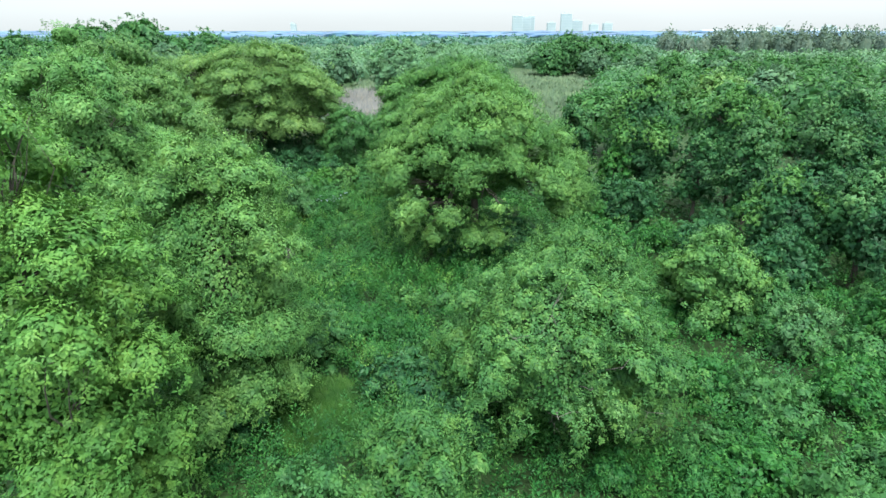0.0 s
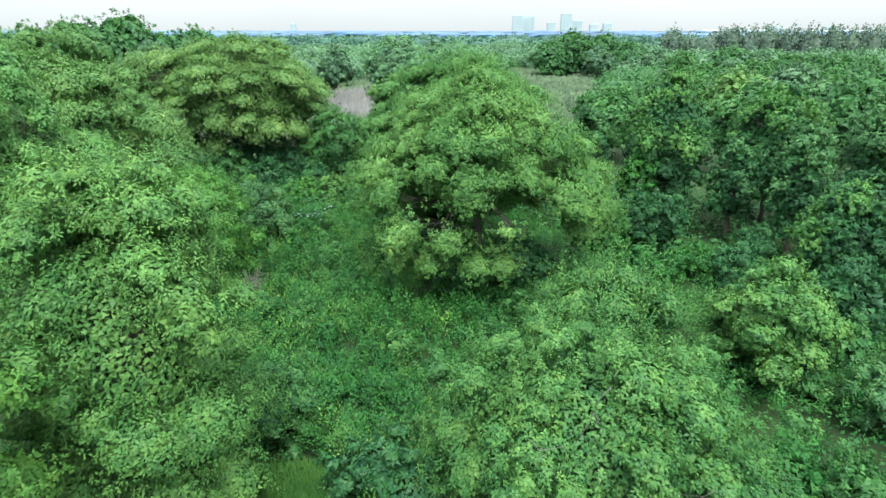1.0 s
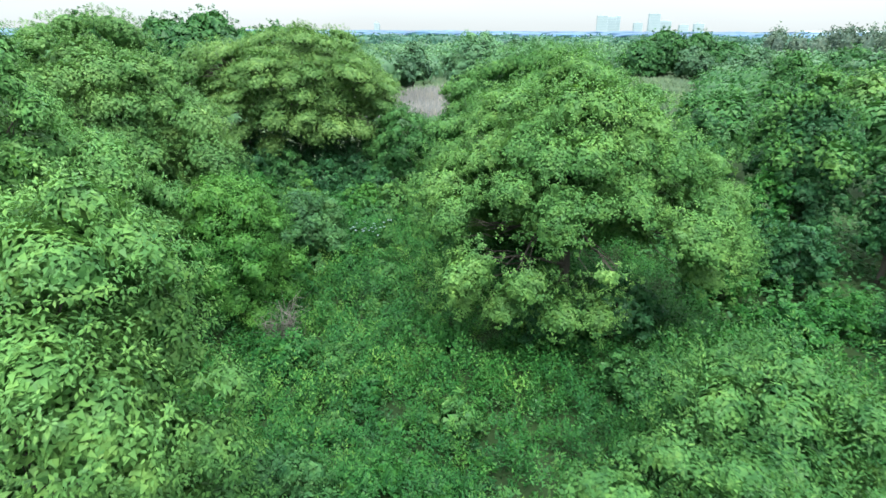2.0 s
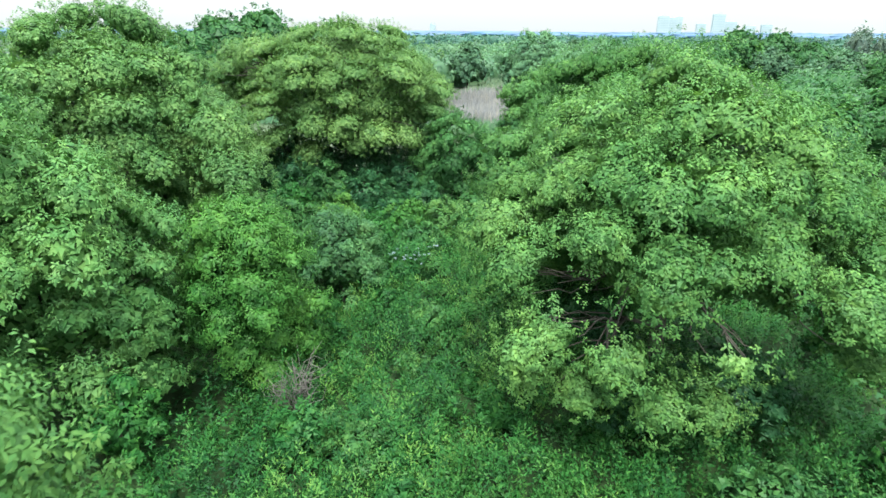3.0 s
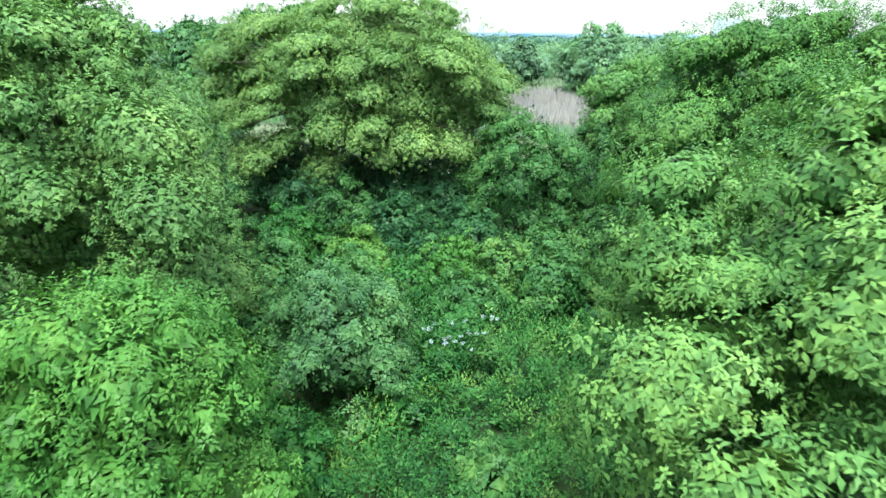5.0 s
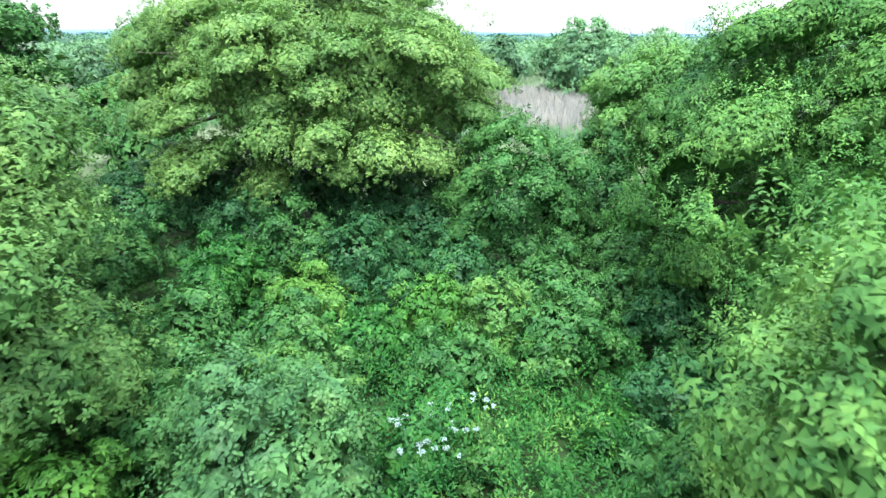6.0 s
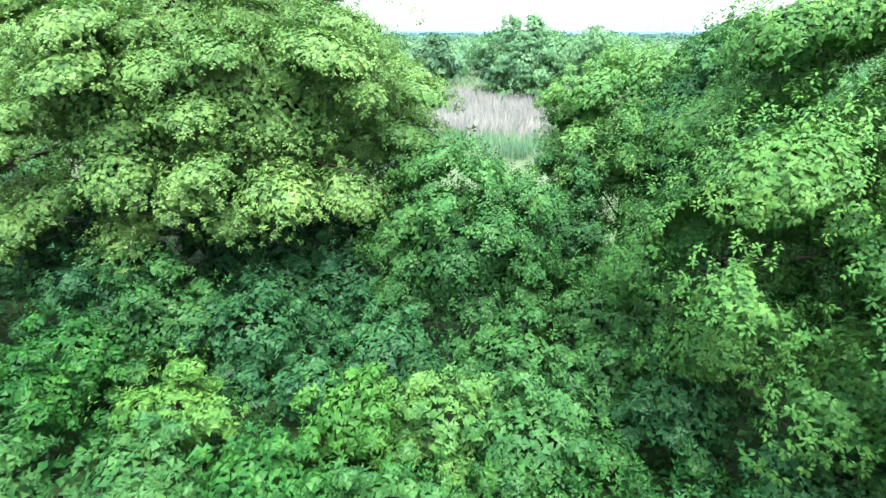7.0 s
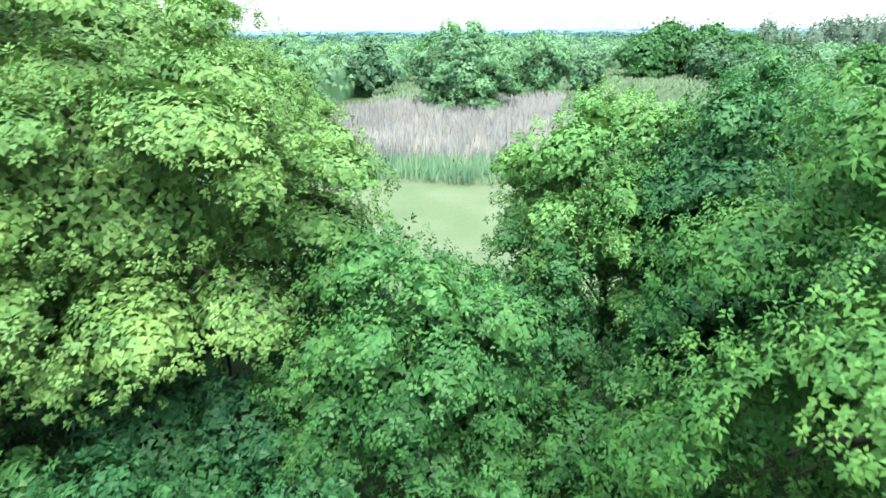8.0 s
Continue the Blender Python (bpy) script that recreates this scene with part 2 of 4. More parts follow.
def bent(rng, a, b, n=7, sway=0.12, sag=0.0):
    """Points of a crooked way from a to b."""
    a, b = np.asarray(a, float), np.asarray(b, float)
    s = np.linspace(0, 1, n)[:, None]
    size = np.linalg.norm(b - a)
    off = np.cumsum(rng.normal(0, 1, (n, 3)), axis=0)
    off = off - off[0] - s * (off[-1] - off[0])
    p = a + (b - a) * s + off * sway * size / n
    p[:, 2] += sag * size * 4 * (s * (1 - s))[:, 0]
    return p


def make_lobes(rng, rx, ry, zb, h, count, small=(0.20, 0.38), low=-0.8, plate=0.62, extra=(), core=0.62):
    """Boughs of a crown that fills the height from zb to h and the half widths rx, ry; extra boughs reach out where they are named."""
    c = np.array([0, 0, (zb + h) / 2])
    r = np.array([rx, ry, (h - zb) / 2])
    wide = (rx + ry) / 2
    if small[0] == 0.20:
        count = int(count * 1.6)
    out = [(c, r * core)]
    for i in range(count):
        z = 1 - (1 - low) * ((i + 0.5) / count)
        phi = i * 2.399963 + rng.uniform(-0.7, 0.7)
        q = max(0.0, 1 - z * z) ** (0.5 if z > 0 else 0.22)
        d = np.array([q * math.cos(phi), q * math.sin(phi), z])
        k = small[0] + (small[1] - small[0]) * rng.uniform(0, 1) ** 1.4
        size = np.array([wide, wide, min(wide, r[2]) * plate * 1.1]) * k * rng.uniform(0.8, 1.2, 3)
        out.append((c + d * (r - size * 0.9) * rng.uniform(0.74, 1.07), size))
    for x, y, z, a, b in extra:
        out.append((np.array([x, y, z]), np.array([a, a, b])))
    return out


def ripple(rng, p, wave):
    """Smooth random relief, about -1 to 1, with bumps of that many metres."""
    v = np.zeros(len(p))
    for _ in range(5):
        k = unit(rng.normal(0, 1, 3)) * 2 * math.pi / (wave * rng.uniform(0.7, 1.5))
        v += np.sin(p @ k + rng.uniform(0, 6.28))
    return v / 2.6


def shoot_leaves(rng, p, axis, per, ln, wd, shoot, droop, jitter, single=False, lift=0.0):
    """Round each shoot the leaves stand in a loose spiral, the lower ones hanging. Returns corners and triangles, leaf faces, and each leaf's shoot."""
    g = len(p)
    one = unit(np.cross(axis, rng.normal(0, 1, (g, 3))))
    two = np.cross(axis, one)
    size = rng.uniform(0.75, 1.2, g)
    j = np.repeat(np.arange(g), per)
    n = len(j)
    s = np.tile((np.arange(per) + 0.5) / per, g)
    th = np.tile(np.arange(per) * 2.4, g) + np.repeat(rng.uniform(0, 6.28, g), per) + rng.normal(0, 0.3, n)
    out = one[j] * np.cos(th)[:, None] + two[j] * np.sin(th)[:, None]
    at = p[j] + axis[j] * ((s - 0.4) * shoot * size[j])[:, None] + out * (0.25 * shoot * size[j] * (1 - s))[:, None]
    along = out * (1.0 - 0.45 * s)[:, None] + axis[j] * (0.1 + lift + 0.55 * s)[:, None] + rng.normal(0, 0.2, (n, 3))
    along[:, 2] -= droop * rng.uniform(0.3, 1.0, n)
    face = unit(axis[j] * 0.9 + out * 0.25 + np.array([0, 0, 0.35]) + rng.normal(0, jitter, (n, 3)))
    k = size[j] * (1.15 - 0.4 * s) * rng.uniform(0.8, 1.2, n)
    return leaves(rng, at, along, face, ln * k, wd * k, single=single), face, j


def crown_leaves(rng, lobes, gap=0.15, per=9, ln=0.09, wd=0.055, shoot=0.09, droop=0.5, upness=0.35, sink=0.3, bumpy=0.12, wave=0.62, thin=0.08, under=-0.3,
                 single=False, jitter=0.3, inner=1.15, coarse=1.8, warp=0.08, slope=0.35, lift=0.0, hollows=()):
    """Leafy shoots over uneven boughs: leaves spread and hang round each shoot, shoots crowd into lumps, and shade shows between them."""
    cen = np.array([l[0] for l in lobes])
    rad = np.array([l[1] for l in lobes])
    ab, ac, bc = rad[:, 0] * rad[:, 1], rad[:, 0] * rad[:, 2], rad[:, 1] * rad[:, 2]
    area = 4 * math.pi * ((ab ** 1.6 + ac ** 1.6 + bc ** 1.6) / 3) ** (1 / 1.6)
    area[0] *= 0.3
    many = np.maximum(4, (area / gap ** 2).astype(int))
    pick = np.repeat(np.arange(len(lobes)), many)
    step = np.concatenate([np.arange(m) for m in many])
    dz = 1 - 2 * (step + 0.5) / many[pick]
    turn = step * 2.399963 + pick
    flat = np.sqrt(1 - dz * dz)
    d = np.stack((flat * np.cos(turn), flat * np.sin(turn), dz), 1)
    d = unit(d + rng.normal(0, 0.8, d.shape) / np.sqrt(many[pick])[:, None])
    ok = (d[:, 2] > under) | (rng.uniform(0, 1, len(d)) < 0.12)
    pick, d = pick[ok], d[ok]
    nor = unit(d / rad[pick])
    p = cen[pick] + d * rad[pick]
    # boughs slope outward and down like shingles
    lean = cen - cen[0]
    lean[:, 2] = 0
    lean = (lean / np.maximum(np.linalg.norm(lean, axis=1, keepdims=True), 0.3))[pick] * slope
    p[:, 2] -= np.sum((p - cen[pick]) * lean, axis=1)
    nor = unit(nor + lean * nor[:, 2:3])
    lump = ripple(rng, p, wave) + 0.7 * ripple(rng, p, wave * 0.42)
    p = p + nor * (lump * bumpy)[:, None] - nor * rad[pick] * (sink * rng.uniform(0, 1, (len(p), 1)) ** 2)
    p += rng.normal(0, gap * 0.2, p.shape)
    away = np.full(len(p), 9.0)
    for i in range(len(lobes)):
        q = np.linalg.norm((p - cen[i]) / rad[i], axis=1)
        away = np.minimum(away, np.where(pick == i, 9.0, q))
    keep = (away > 0.95) & (p[:, 2] > 0.08) & (lump + rng.normal(0, 0.25, len(p)) > -1.25 + thin * 3.2)
    p, nor = p[keep], nor[keep]
    # boughs are no balls: bend them all by one smooth random sway
    p = p + warp * np.stack([ripple(rng, p, wave * 2.0) + 0.4 * ripple(rng, p, wave * 0.9) for _ in range(3)], 1)
    p[:, 2] = np.maximum(p[:, 2], 0.06)
    for hx, hy, hz, hr in hollows:
        ok = np.linalg.norm(p - np.array([hx, hy, hz]), axis=1) > hr
        p, nor = p[ok], nor[ok]

    g = len(p)
    axis = unit(nor * (1 - upness) + np.array([0, 0, upness]) + rng.normal(0, 0.22, (g, 3)))
    bits, face, j = shoot_leaves(rng, p, axis, per, ln, wd, shoot, droop, jitter, single, lift)
    outp = [bits]
    lit = face * 0.5 + axis[j] * 0.2 + nor[j] * 0.8 + unit(p - (cen[0] - np.array([0, 0, rad[0, 2] * 0.4])))[j] * 0.3
    round_off = [np.repeat(unit(lit), 3 if single else 4, axis=0)]

    # added larger leaves block light inside every bough and the heart of the crown
    big, wide = coarse * ln, 1.6 * coarse * wd
    full = area * np.where(np.arange(len(cen)) == 0, 3.3, 1.0)
    b = np.repeat(np.arange(len(cen)), np.maximum(3, (inner * full / (0.5 * big * wide)).astype(int)))
    d = unit(rng.normal(0, 1, (len(b), 3)))
    q = d * rad[b] * np.where(b == 0, rng.uniform(0.8, 0.95, len(b)), rng.uniform(0.42, 0.68, len(b)))[:, None]
    lean = cen - cen[0]
    lean[:, 2] = 0
    lean = (lean / np.maximum(np.linalg.norm(lean, axis=1, keepdims=True), 0.3))[b] * slope
    q[:, 2] -= np.sum(q * lean, axis=1)
    q += cen[b]
    ok = q[:, 2] > 0.1
    for hx, hy, hz, hr in hollows:
        ok &= np.linalg.norm(q - np.array([hx, hy, hz]), axis=1) > hr * 1.15
    q, d = q[ok], d[ok]
    face = d + np.array([0, 0, 0.3]) + rng.normal(0, 0.3, q.shape)
    along = np.cross(face, rng.normal(0, 1, q.shape)) - np.array([0, 0, 0.3])
    k = rng.uniform(0.8, 1.25, len(q))
    outp.append(leaves(rng, q, along, face, big * k, wide * k, single=True))
    round_off.append(np.repeat(unit(face), 3, axis=0))
    return *joined(outp), unit(np.concatenate(round_off))


# leaf habit of each sort of plant
BROAD = dict(gap=0.140, per=10, ln=0.086, wd=0.044, droop=0.75, upness=0.40)
FEATHER = dict(gap=0.145, per=11, ln=0.072, wd=0.032, shoot=0.17, droop=0.7, upness=0.30, wave=0.52)
LAYERED = dict(coarse=1.5, inner=1.15, gap=0.155, per=11, ln=0.070, wd=0.042, droop=0.40, upness=0.55, plate=0.6, wave=0.7)
BUSHY = dict(gap=0.160, per=10, ln=0.075, wd=0.044, shoot=0.15, droop=0.2, upness=0.35, wave=0.5)
VINY = dict(gap=0.15, per=7, ln=0.075, wd=0.066, droop=0.8, upness=0.25, wave=0.5)
THICK = dict(gap=0.232, per=8, ln=0.085, wd=0.05, shoot=0.15, droop=0.35, upness=0.40, wave=0.5, coarse=1.3, inner=1.0, bumpy=0.17)
COARSE = dict(gap=0.165, per=9, ln=0.092, wd=0.075, droop=0.9, upness=0.30, single=True, wave=0.8, slope=0.8, bumpy=0.22)
FARAWAY = dict(gap=0.80, per=8, ln=0.30, wd=0.25, shoot=0.3, droop=0.5, upness=0.4, single=True, bumpy=0.25, wave=1.4, warp=0.4)
MIDWAY = dict(gap=0.46, per=7, ln=0.22, wd=0.19, shoot=0.2, droop=0.6, upness=0.4, single=True, bumpy=0.2, wave=1.1, warp=0.3)
FINE = dict(gap=0.150, per=11, ln=0.070, wd=0.036, shoot=0.12, droop=0.75, upness=0.40, coarse=1.25, inner=1.3)
PLUME = dict(gap=0.19, per=15, ln=0.085, wd=0.032, shoot=0.36, droop=0.1, upness=0.5, bumpy=0.3, wave=0.75, thin=0.2, lift=0.45, coarse=1.4, inner=1.3)
CLUMP = dict(gap=0.130, per=8, ln=0.070, wd=0.036, shoot=0.14, droop=0.1, upness=0.5, wave=0.4, warp=0.1)


def tree(name, label, x, y, h, rx, ry, zb, leaf_mat, habit, boughs=14, seed=1, category="tree", trunk_r=0.16, bark=None, lean=(0.0, 0.0),
         group="", limbs=None, low=-0.8, small=(0.20, 0.38), extra=(), core=0.62, **more):
    """A tree or shrub: an empty at its foot, with trunk, limbs and crown."""
    rng = np.random.default_rng(seed)
    root = new(name)
    root.location = (x, y, 0)
    tagged(root, label, category, group)
    bark = bark or BARK
    habit = {**habit, **more}
    lobes = make_lobes(rng, rx, ry, zb, h, boughs, small, low, habit.pop("plate", 0.62), extra, core)
    fork = np.array([lean[0], lean[1], max(0.25, zb + (h - zb) * 0.22)])
    top = np.array([lean[0] * 1.5, lean[1] * 1.5, zb + (h - zb) * 0.72])
    n_limb = min(boughs, limbs or 10)
    if trunk_r > 0:
        way = np.concatenate((bent(rng, (0, 0, -0.15), fork, 5, 0.1), bent(rng, fork, top, 6, 0.2)[1:]))
        tv, tt = tube(way, np.linspace(trunk_r, trunk_r * 0.3, len(way)), 9)
        bole = part_of("trunk" if category == "tree" else "stem", raw_mesh("trunk", tv, tt, bark, True), root)
        for i in range(n_limb):
            c, r = lobes[1 + i * (len(lobes) - 1) // n_limb]
            s0 = way[int(rng.integers(3, 8))]
            end = c - (c - np.array([0, 0, c[2]])) * 0.04
            lp = bent(rng, s0, end, 8, 0.25, 0.05)
            bits = [tube(lp, np.linspace(trunk_r * 0.34, trunk_r * 0.03, 8), 6)]
            for _ in range(7 if trunk_r > 0.1 else 3):
                k = int(rng.integers(3, 7))
                tip = c + unit(rng.normal(0, 1, 3)) * r * 0.8
                bp = bent(rng, lp[k], tip, 5, 0.3)
                bits.append(tube(bp, np.linspace(trunk_r * 0.13, trunk_r * 0.015, 5), 4))
            lv, lt = joined(bits)
            part_of("limb", raw_mesh("limb", lv, lt, bark, True), bole)
    cv, ct, cn = crown_leaves(rng, lobes, **habit)
    me = raw_mesh("crown", cv, ct, leaf_mat, normals=cn)
    part_of("crown" if category == "tree" else "foliage", me, root)
    return root


# ---- ground ----
def ground_height(x, y):
    return 0.12 * np.sin(x * 0.31 + 1.0) * np.cos(y * 0.27) + 0.07 * np.sin(x * 0.9 + y * 0.7)


def build_ground():
    """One sheet, fine near the flight and coarse towards the horizon."""
    ax = np.concatenate((-np.geomspace(4600, 44, 26), np.linspace(-40, 40, 61), np.geomspace(44, 4600, 26)))
    ay = ax + 30
    gx, gy = np.meshgrid(ax, ay)
    near = np.clip(1.4 - np.hypot(gx, gy - 30) / 70, 0, 1)
    gz = ground_height(gx, gy) * near
    n = len(ax)
    v = np.stack((gx, gy, gz), axis=2).reshape(-1, 3)
    i = np.arange(n * n).reshape(n, n)
    a, b, c, d = i[:-1, :-1].ravel(), i[:-1, 1:].ravel(), i[1:, 1:].ravel(), i[1:, :-1].ravel()
    t = np.concatenate((np.stack((a, b, c), 1), np.stack((a, c, d), 1)))
    me = raw_mesh("ground", v, t, GROUND, True)
    me.materials.append(PLAIN)
    me.materials.append(MEADOW)
    mid = v[t].mean(axis=1)
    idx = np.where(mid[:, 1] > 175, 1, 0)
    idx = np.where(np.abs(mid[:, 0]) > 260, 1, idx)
    idx = np.where((mid[:, 1] > 45) & (mid[:, 1] < 62) & (mid[:, 0] < 8) & (mid[:, 0] > -60), 2, idx)
    me.polygons.foreach_set("material_index", idx.astype(np.int32))
    tagged(new("ground", me), "green overgrown ground with a pale mown strip", "ground", kind="structure")


build_ground()

# ---- trees beside the flight ----
tree("broadleaf_tree", "tall bright green tree with dense drooping leaf clumps", -6.7, 8.5, 8.35, 2.45, 2.4, 0.2, LEAF_YOUNG, BROAD, ln=0.076, wd=0.038, coarse=1.3, gap=0.15, seed=11, boughs=62, core=0.62, small=(0.18, 0.34),
     extra=((0.9, -1.2, 2.4, 1.0, 0.8), (1.1, 0.2, 1.2, 1.0, 0.8), (-0.2, -2.0, 1.4, 1.0, 0.8)))
tree("slender_tree", "feathery green tree with fine hanging foliage", -5.3, 12.5, 7.3, 2.2, 2.5, 0.3, LEAF_BRIGHT, FEATHER, coarse=1.3, gap=0.155, seed=12, boughs=60, core=0.64, small=(0.18, 0.34),
     extra=((0.8, -1.3, 1.8, 1.0, 0.9), (1.4, -0.3, 1.3, 0.9, 0.8), (0.0, -1.9, 1.3, 1.0, 0.9), (1.2, 0.9, 2.2, 0.9, 0.9)))
tree("feathery_tree", "tall pale green tree with airy fine foliage", -11.7, 18.5, 9.45, 2.5, 2.6, 0.6, LEAF_PALE, FEATHER, seed=31, boughs=46, core=0.62, small=(0.18, 0.36), gap=0.175)
tree("spreading_tree", "round bright green tree standing alone in weeds", 1.3, 23.4, 7.65, 3.55, 3.8, 1.6, LEAF_BRIGHT, FINE, seed=13, hollows=((-2.0, -2.3, 3.8, 0.6), (-1.9, -1.6, 3.2, 0.8), (0.7, -2.7, 3.9, 0.7), (1.3, -2.5, 3.5, 0.7), (0.9, -2.1, 3.2, 0.7), (-1.3, -2.3, 3.6, 0.75), (0.2, -2.6, 3.6, 0.7), (-2.2, -1.5, 3.9, 0.6)), boughs=92, trunk_r=0.2, core=0.64, small=(0.15, 0.30), low=-0.48, limbs=16, bumpy=0.2, wave=0.85,
     extra=((-2.5, 2.2, 4.4, 1.2, 1.0), (-2.2, 2.8, 2.6, 1.3, 1.0), (-3.5, 1.2, 5.0, 0.9, 0.7), (-3.5, 1.4, 5.7, 0.7, 0.5), (-3.6, 1.7, 4.2, 0.8, 0.6), (-3.5, -0.6, 4.4, 0.9, 0.7), (-3.3, 0.4, 3.2, 0.9, 0.7),
            (-2.3, -2.6, 3.2, 0.8, 0.6), (-1.1, -2.9, 2.9, 0.8, 0.6), (-2.6, -2.5, 2.3, 0.7, 0.5), (-0.2, -2.8, 2.0, 0.7, 0.5), (0.7, -2.6, 1.9, 0.6, 0.5), (-2.7, -3.2, 3.0, 0.6, 0.5), (3.3, -1.4, 2.8, 0.9, 0.6), (-1.6, -2.7, 2.1, 0.7, 0.5), (-0.4, -2.7, 4.4, 1.0, 0.7), (-3.0, -1.8, 4.1, 0.8, 0.6), (-2.2, 3.8, 4.0, 0.9, 0.7), (-2.6, 3.2, 5.0, 0.8, 0.6), (-3.3, 4.0, 3.9, 0.7, 0.5), (-2.7, 4.5, 4.2, 0.8, 0.6), (-2.9, 4.0, 2.9, 0.9, 0.6),
            (2.9, -2.2, 3.9, 1.1, 0.8), (3.7, -0.4, 3.6, 1.2, 0.9), (3.9, 0.4, 4.3, 0.8, 0.6), (3.4, -1.4, 4.4, 0.9, 0.6),
            (3.5, -0.4, 5.3, 0.6, 0.4), (4.2, -0.4, 4.3, 0.6, 0.45), (4.3, -0.4, 3.3, 0.8, 0.5), (4.5, -0.5, 2.7, 0.7, 0.5)))
tree("domed_tree", "wide olive-green domed tree with dark spreading limbs", -11.9, 38.9, 8.75, 5.9, 5.3, 2.3, LEAF_OLIVE, LAYERED, seed=14, hollows=((4.1, 1.0, 7.3, 1.0),), bumpy=0.09, thin=0.02, sink=0.2, gap=0.192, boughs=105, trunk_r=0.3, limbs=22, core=0.79, small=(0.11, 0.23), low=-0.45,
     extra=((2.6, -3.2, 4.0, 1.2, 0.8), (1.2, -3.8, 4.2, 1.0, 0.7), (3.8, -2.4, 3.8, 1.1, 0.8), (0.0, -4.2, 4.4, 1.0, 0.7), (-2.6, -4.2, 3.2, 1.0, 0.7), (-4.4, -2.4, 3.0, 1.0, 0.7), (-5.3, -1.0, 5.4, 1.1, 0.8), (-5.0, -1.9, 6.4, 1.0, 0.7), (-5.6, 0.4, 6.0, 1.0, 0.7), (-4.5, -1.0, 7.3, 1.0, 0.7), (-5.2, -2.2, 4.4, 1.0, 0.7), (-6.2, -1.0, 6.2, 1.0, 0.8), (-6.4, -1.2, 5.1, 0.9, 0.7), (-5.9, -0.6, 7.0, 0.9, 0.7), (-0.3, -3.9, 3.1, 0.8, 0.6), (1.7, -3.5, 3.5, 0.8, 0.6), (-1.9, -3.9, 3.7, 0.9, 0.6), (2.9, -3.6, 4.0, 0.7, 0.5), (-1.0, -3.4, 2.7, 0.6, 0.5)))
tree("tall_tree", "tall olive-green tree with layered boughs", -14.9, 26.7, 9.0, 4.1, 4.4, 0.6, LEAF_SAGE, LAYERED, seed=15, gap=0.192, boughs=84, core=0.72, small=(0.14, 0.28), limbs=14,
     extra=((3.3, 1.2, 5.4, 0.9, 0.8), (3.7, 0.8, 4.4, 1.0, 0.8), (4.6, -0.9, 4.4, 1.2, 0.9), (4.3, -0.4, 3.0, 1.3, 1.0), (3.9, -0.4, 5.5, 1.1, 0.8), (4.2, 0.8, 2.2, 1.1, 0.9)))
tree("tall_tree", "tall dark green tree behind the layered one", -19.8, 33.2, 8.9, 3.0, 3.0, 0.3, LEAF_MID, LAYERED, seed=32, boughs=40, core=0.72, small=(0.18, 0.34), single=True, gap=0.2, ln=0.11, wd=0.1)
tree("broadleaf_tree", "pale green bushy tree below a taller one", -10.9, 20.1, 6.8, 2.7, 2.7, 0.2, LEAF_PALE, BROAD, gap=0.165, seed=16, boughs=58, core=0.62, small=(0.17, 0.33))
tree("young_tree", "small fresh green tree beside dead twigs", -7.95, 22.4, 4.9, 1.9, 1.9, 0.1, LEAF_FRESH, FEATHER, seed=17, boughs=30, core=0.64, trunk_r=0.1, droop=0.5)
mound = tree("mound_shrub", "broad green shrub with arching sprays and a few bare twigs", 2.7, 12.0, 4.4, 3.5, 2.8, 0.0, LEAF_FINE, FINE, bumpy=0.26, wave=0.75, thin=0.16, droop=0.35, wd=0.034, seed=18, hollows=((-0.6, -2.2, 1.3, 0.6), (0.9, -2.1, 2.6, 0.4), (-2.3, -1.6, 2.6, 0.4)), boughs=78, core=0.74, plate=0.8, small=(0.11, 0.23), category="shrub", trunk_r=0.08)
rt = np.random.default_rng(71)
for tx, ty, tz in ((-0.3, -1.4, 3.9), (0.8, -2.0, 3.0), (0.2, -2.3, 2.6), (-1.2, -1.8, 3.3), (-0.6, -2.6, 1.9), (1.6, -2.2, 2.0)):
    tip = np.array([tx, ty, tz])
    way = bent(rt, tip * np.array([0.4, 0.4, 0.6]), tip * 1.12 + rt.normal(0, 0.1, 3), 7, 0.3)
    bits = [tube(way, np.linspace(0.016, 0.005, 7), 5)]
    for k in (2, 3, 4, 5):
        bits.append(tube(bent(rt, way[k], way[k] + rt.normal(0, 0.25, 3) + np.array([0, -0.1, 0.1]), 5, 0.3), np.linspace(0.007, 0.002, 5), 4))
    part_of("bare_twig", raw_mesh("bare_twig", *joined(bits), BARK_GREY, True), mound, "pale grey bare twig")
tree("mound_shrub", "grey-green rounded shrub with fine leaves", 4.0, 16.0, 4.0, 2.3, 2.1, 0.0, LEAF_FINE, PLUME, seed=19, boughs=24, category="shrub", trunk_r=0.08)
tree("leafy_shrub", "leafy green shrub at the edge of a clearing", -0.5, 8.7, 3.0, 1.6, 1.5, 0.0, LEAF_FINE, PLUME, seed=20, boughs=16, category="shrub", trunk_r=0.06)
tree("leafy_shrub", "mid-green leafy shrub below the tall tree", -2.3, 7.4, 2.6, 1.5, 1.3, 0.0, LEAF_MID, BUSHY, seed=21, boughs=14, category="shrub", trunk_r=0.06)
tree("round_shrub", "dark green rounded shrub in the clearing", -3.9, 14.8, 2.0, 1.4, 1.3, 0.0, LEAF_DEEP, BUSHY, seed=22, boughs=12, category="shrub", trunk_r=0.05)
tree("vine_shrub", "round shrub smothered in bright vine leaves", 8.7, 17.4, 3.4, 1.9, 1.8, 0.0, LEAF_BRIGHT, VINY, seed=23, boughs=18, category="shrub", trunk_r=0.07)
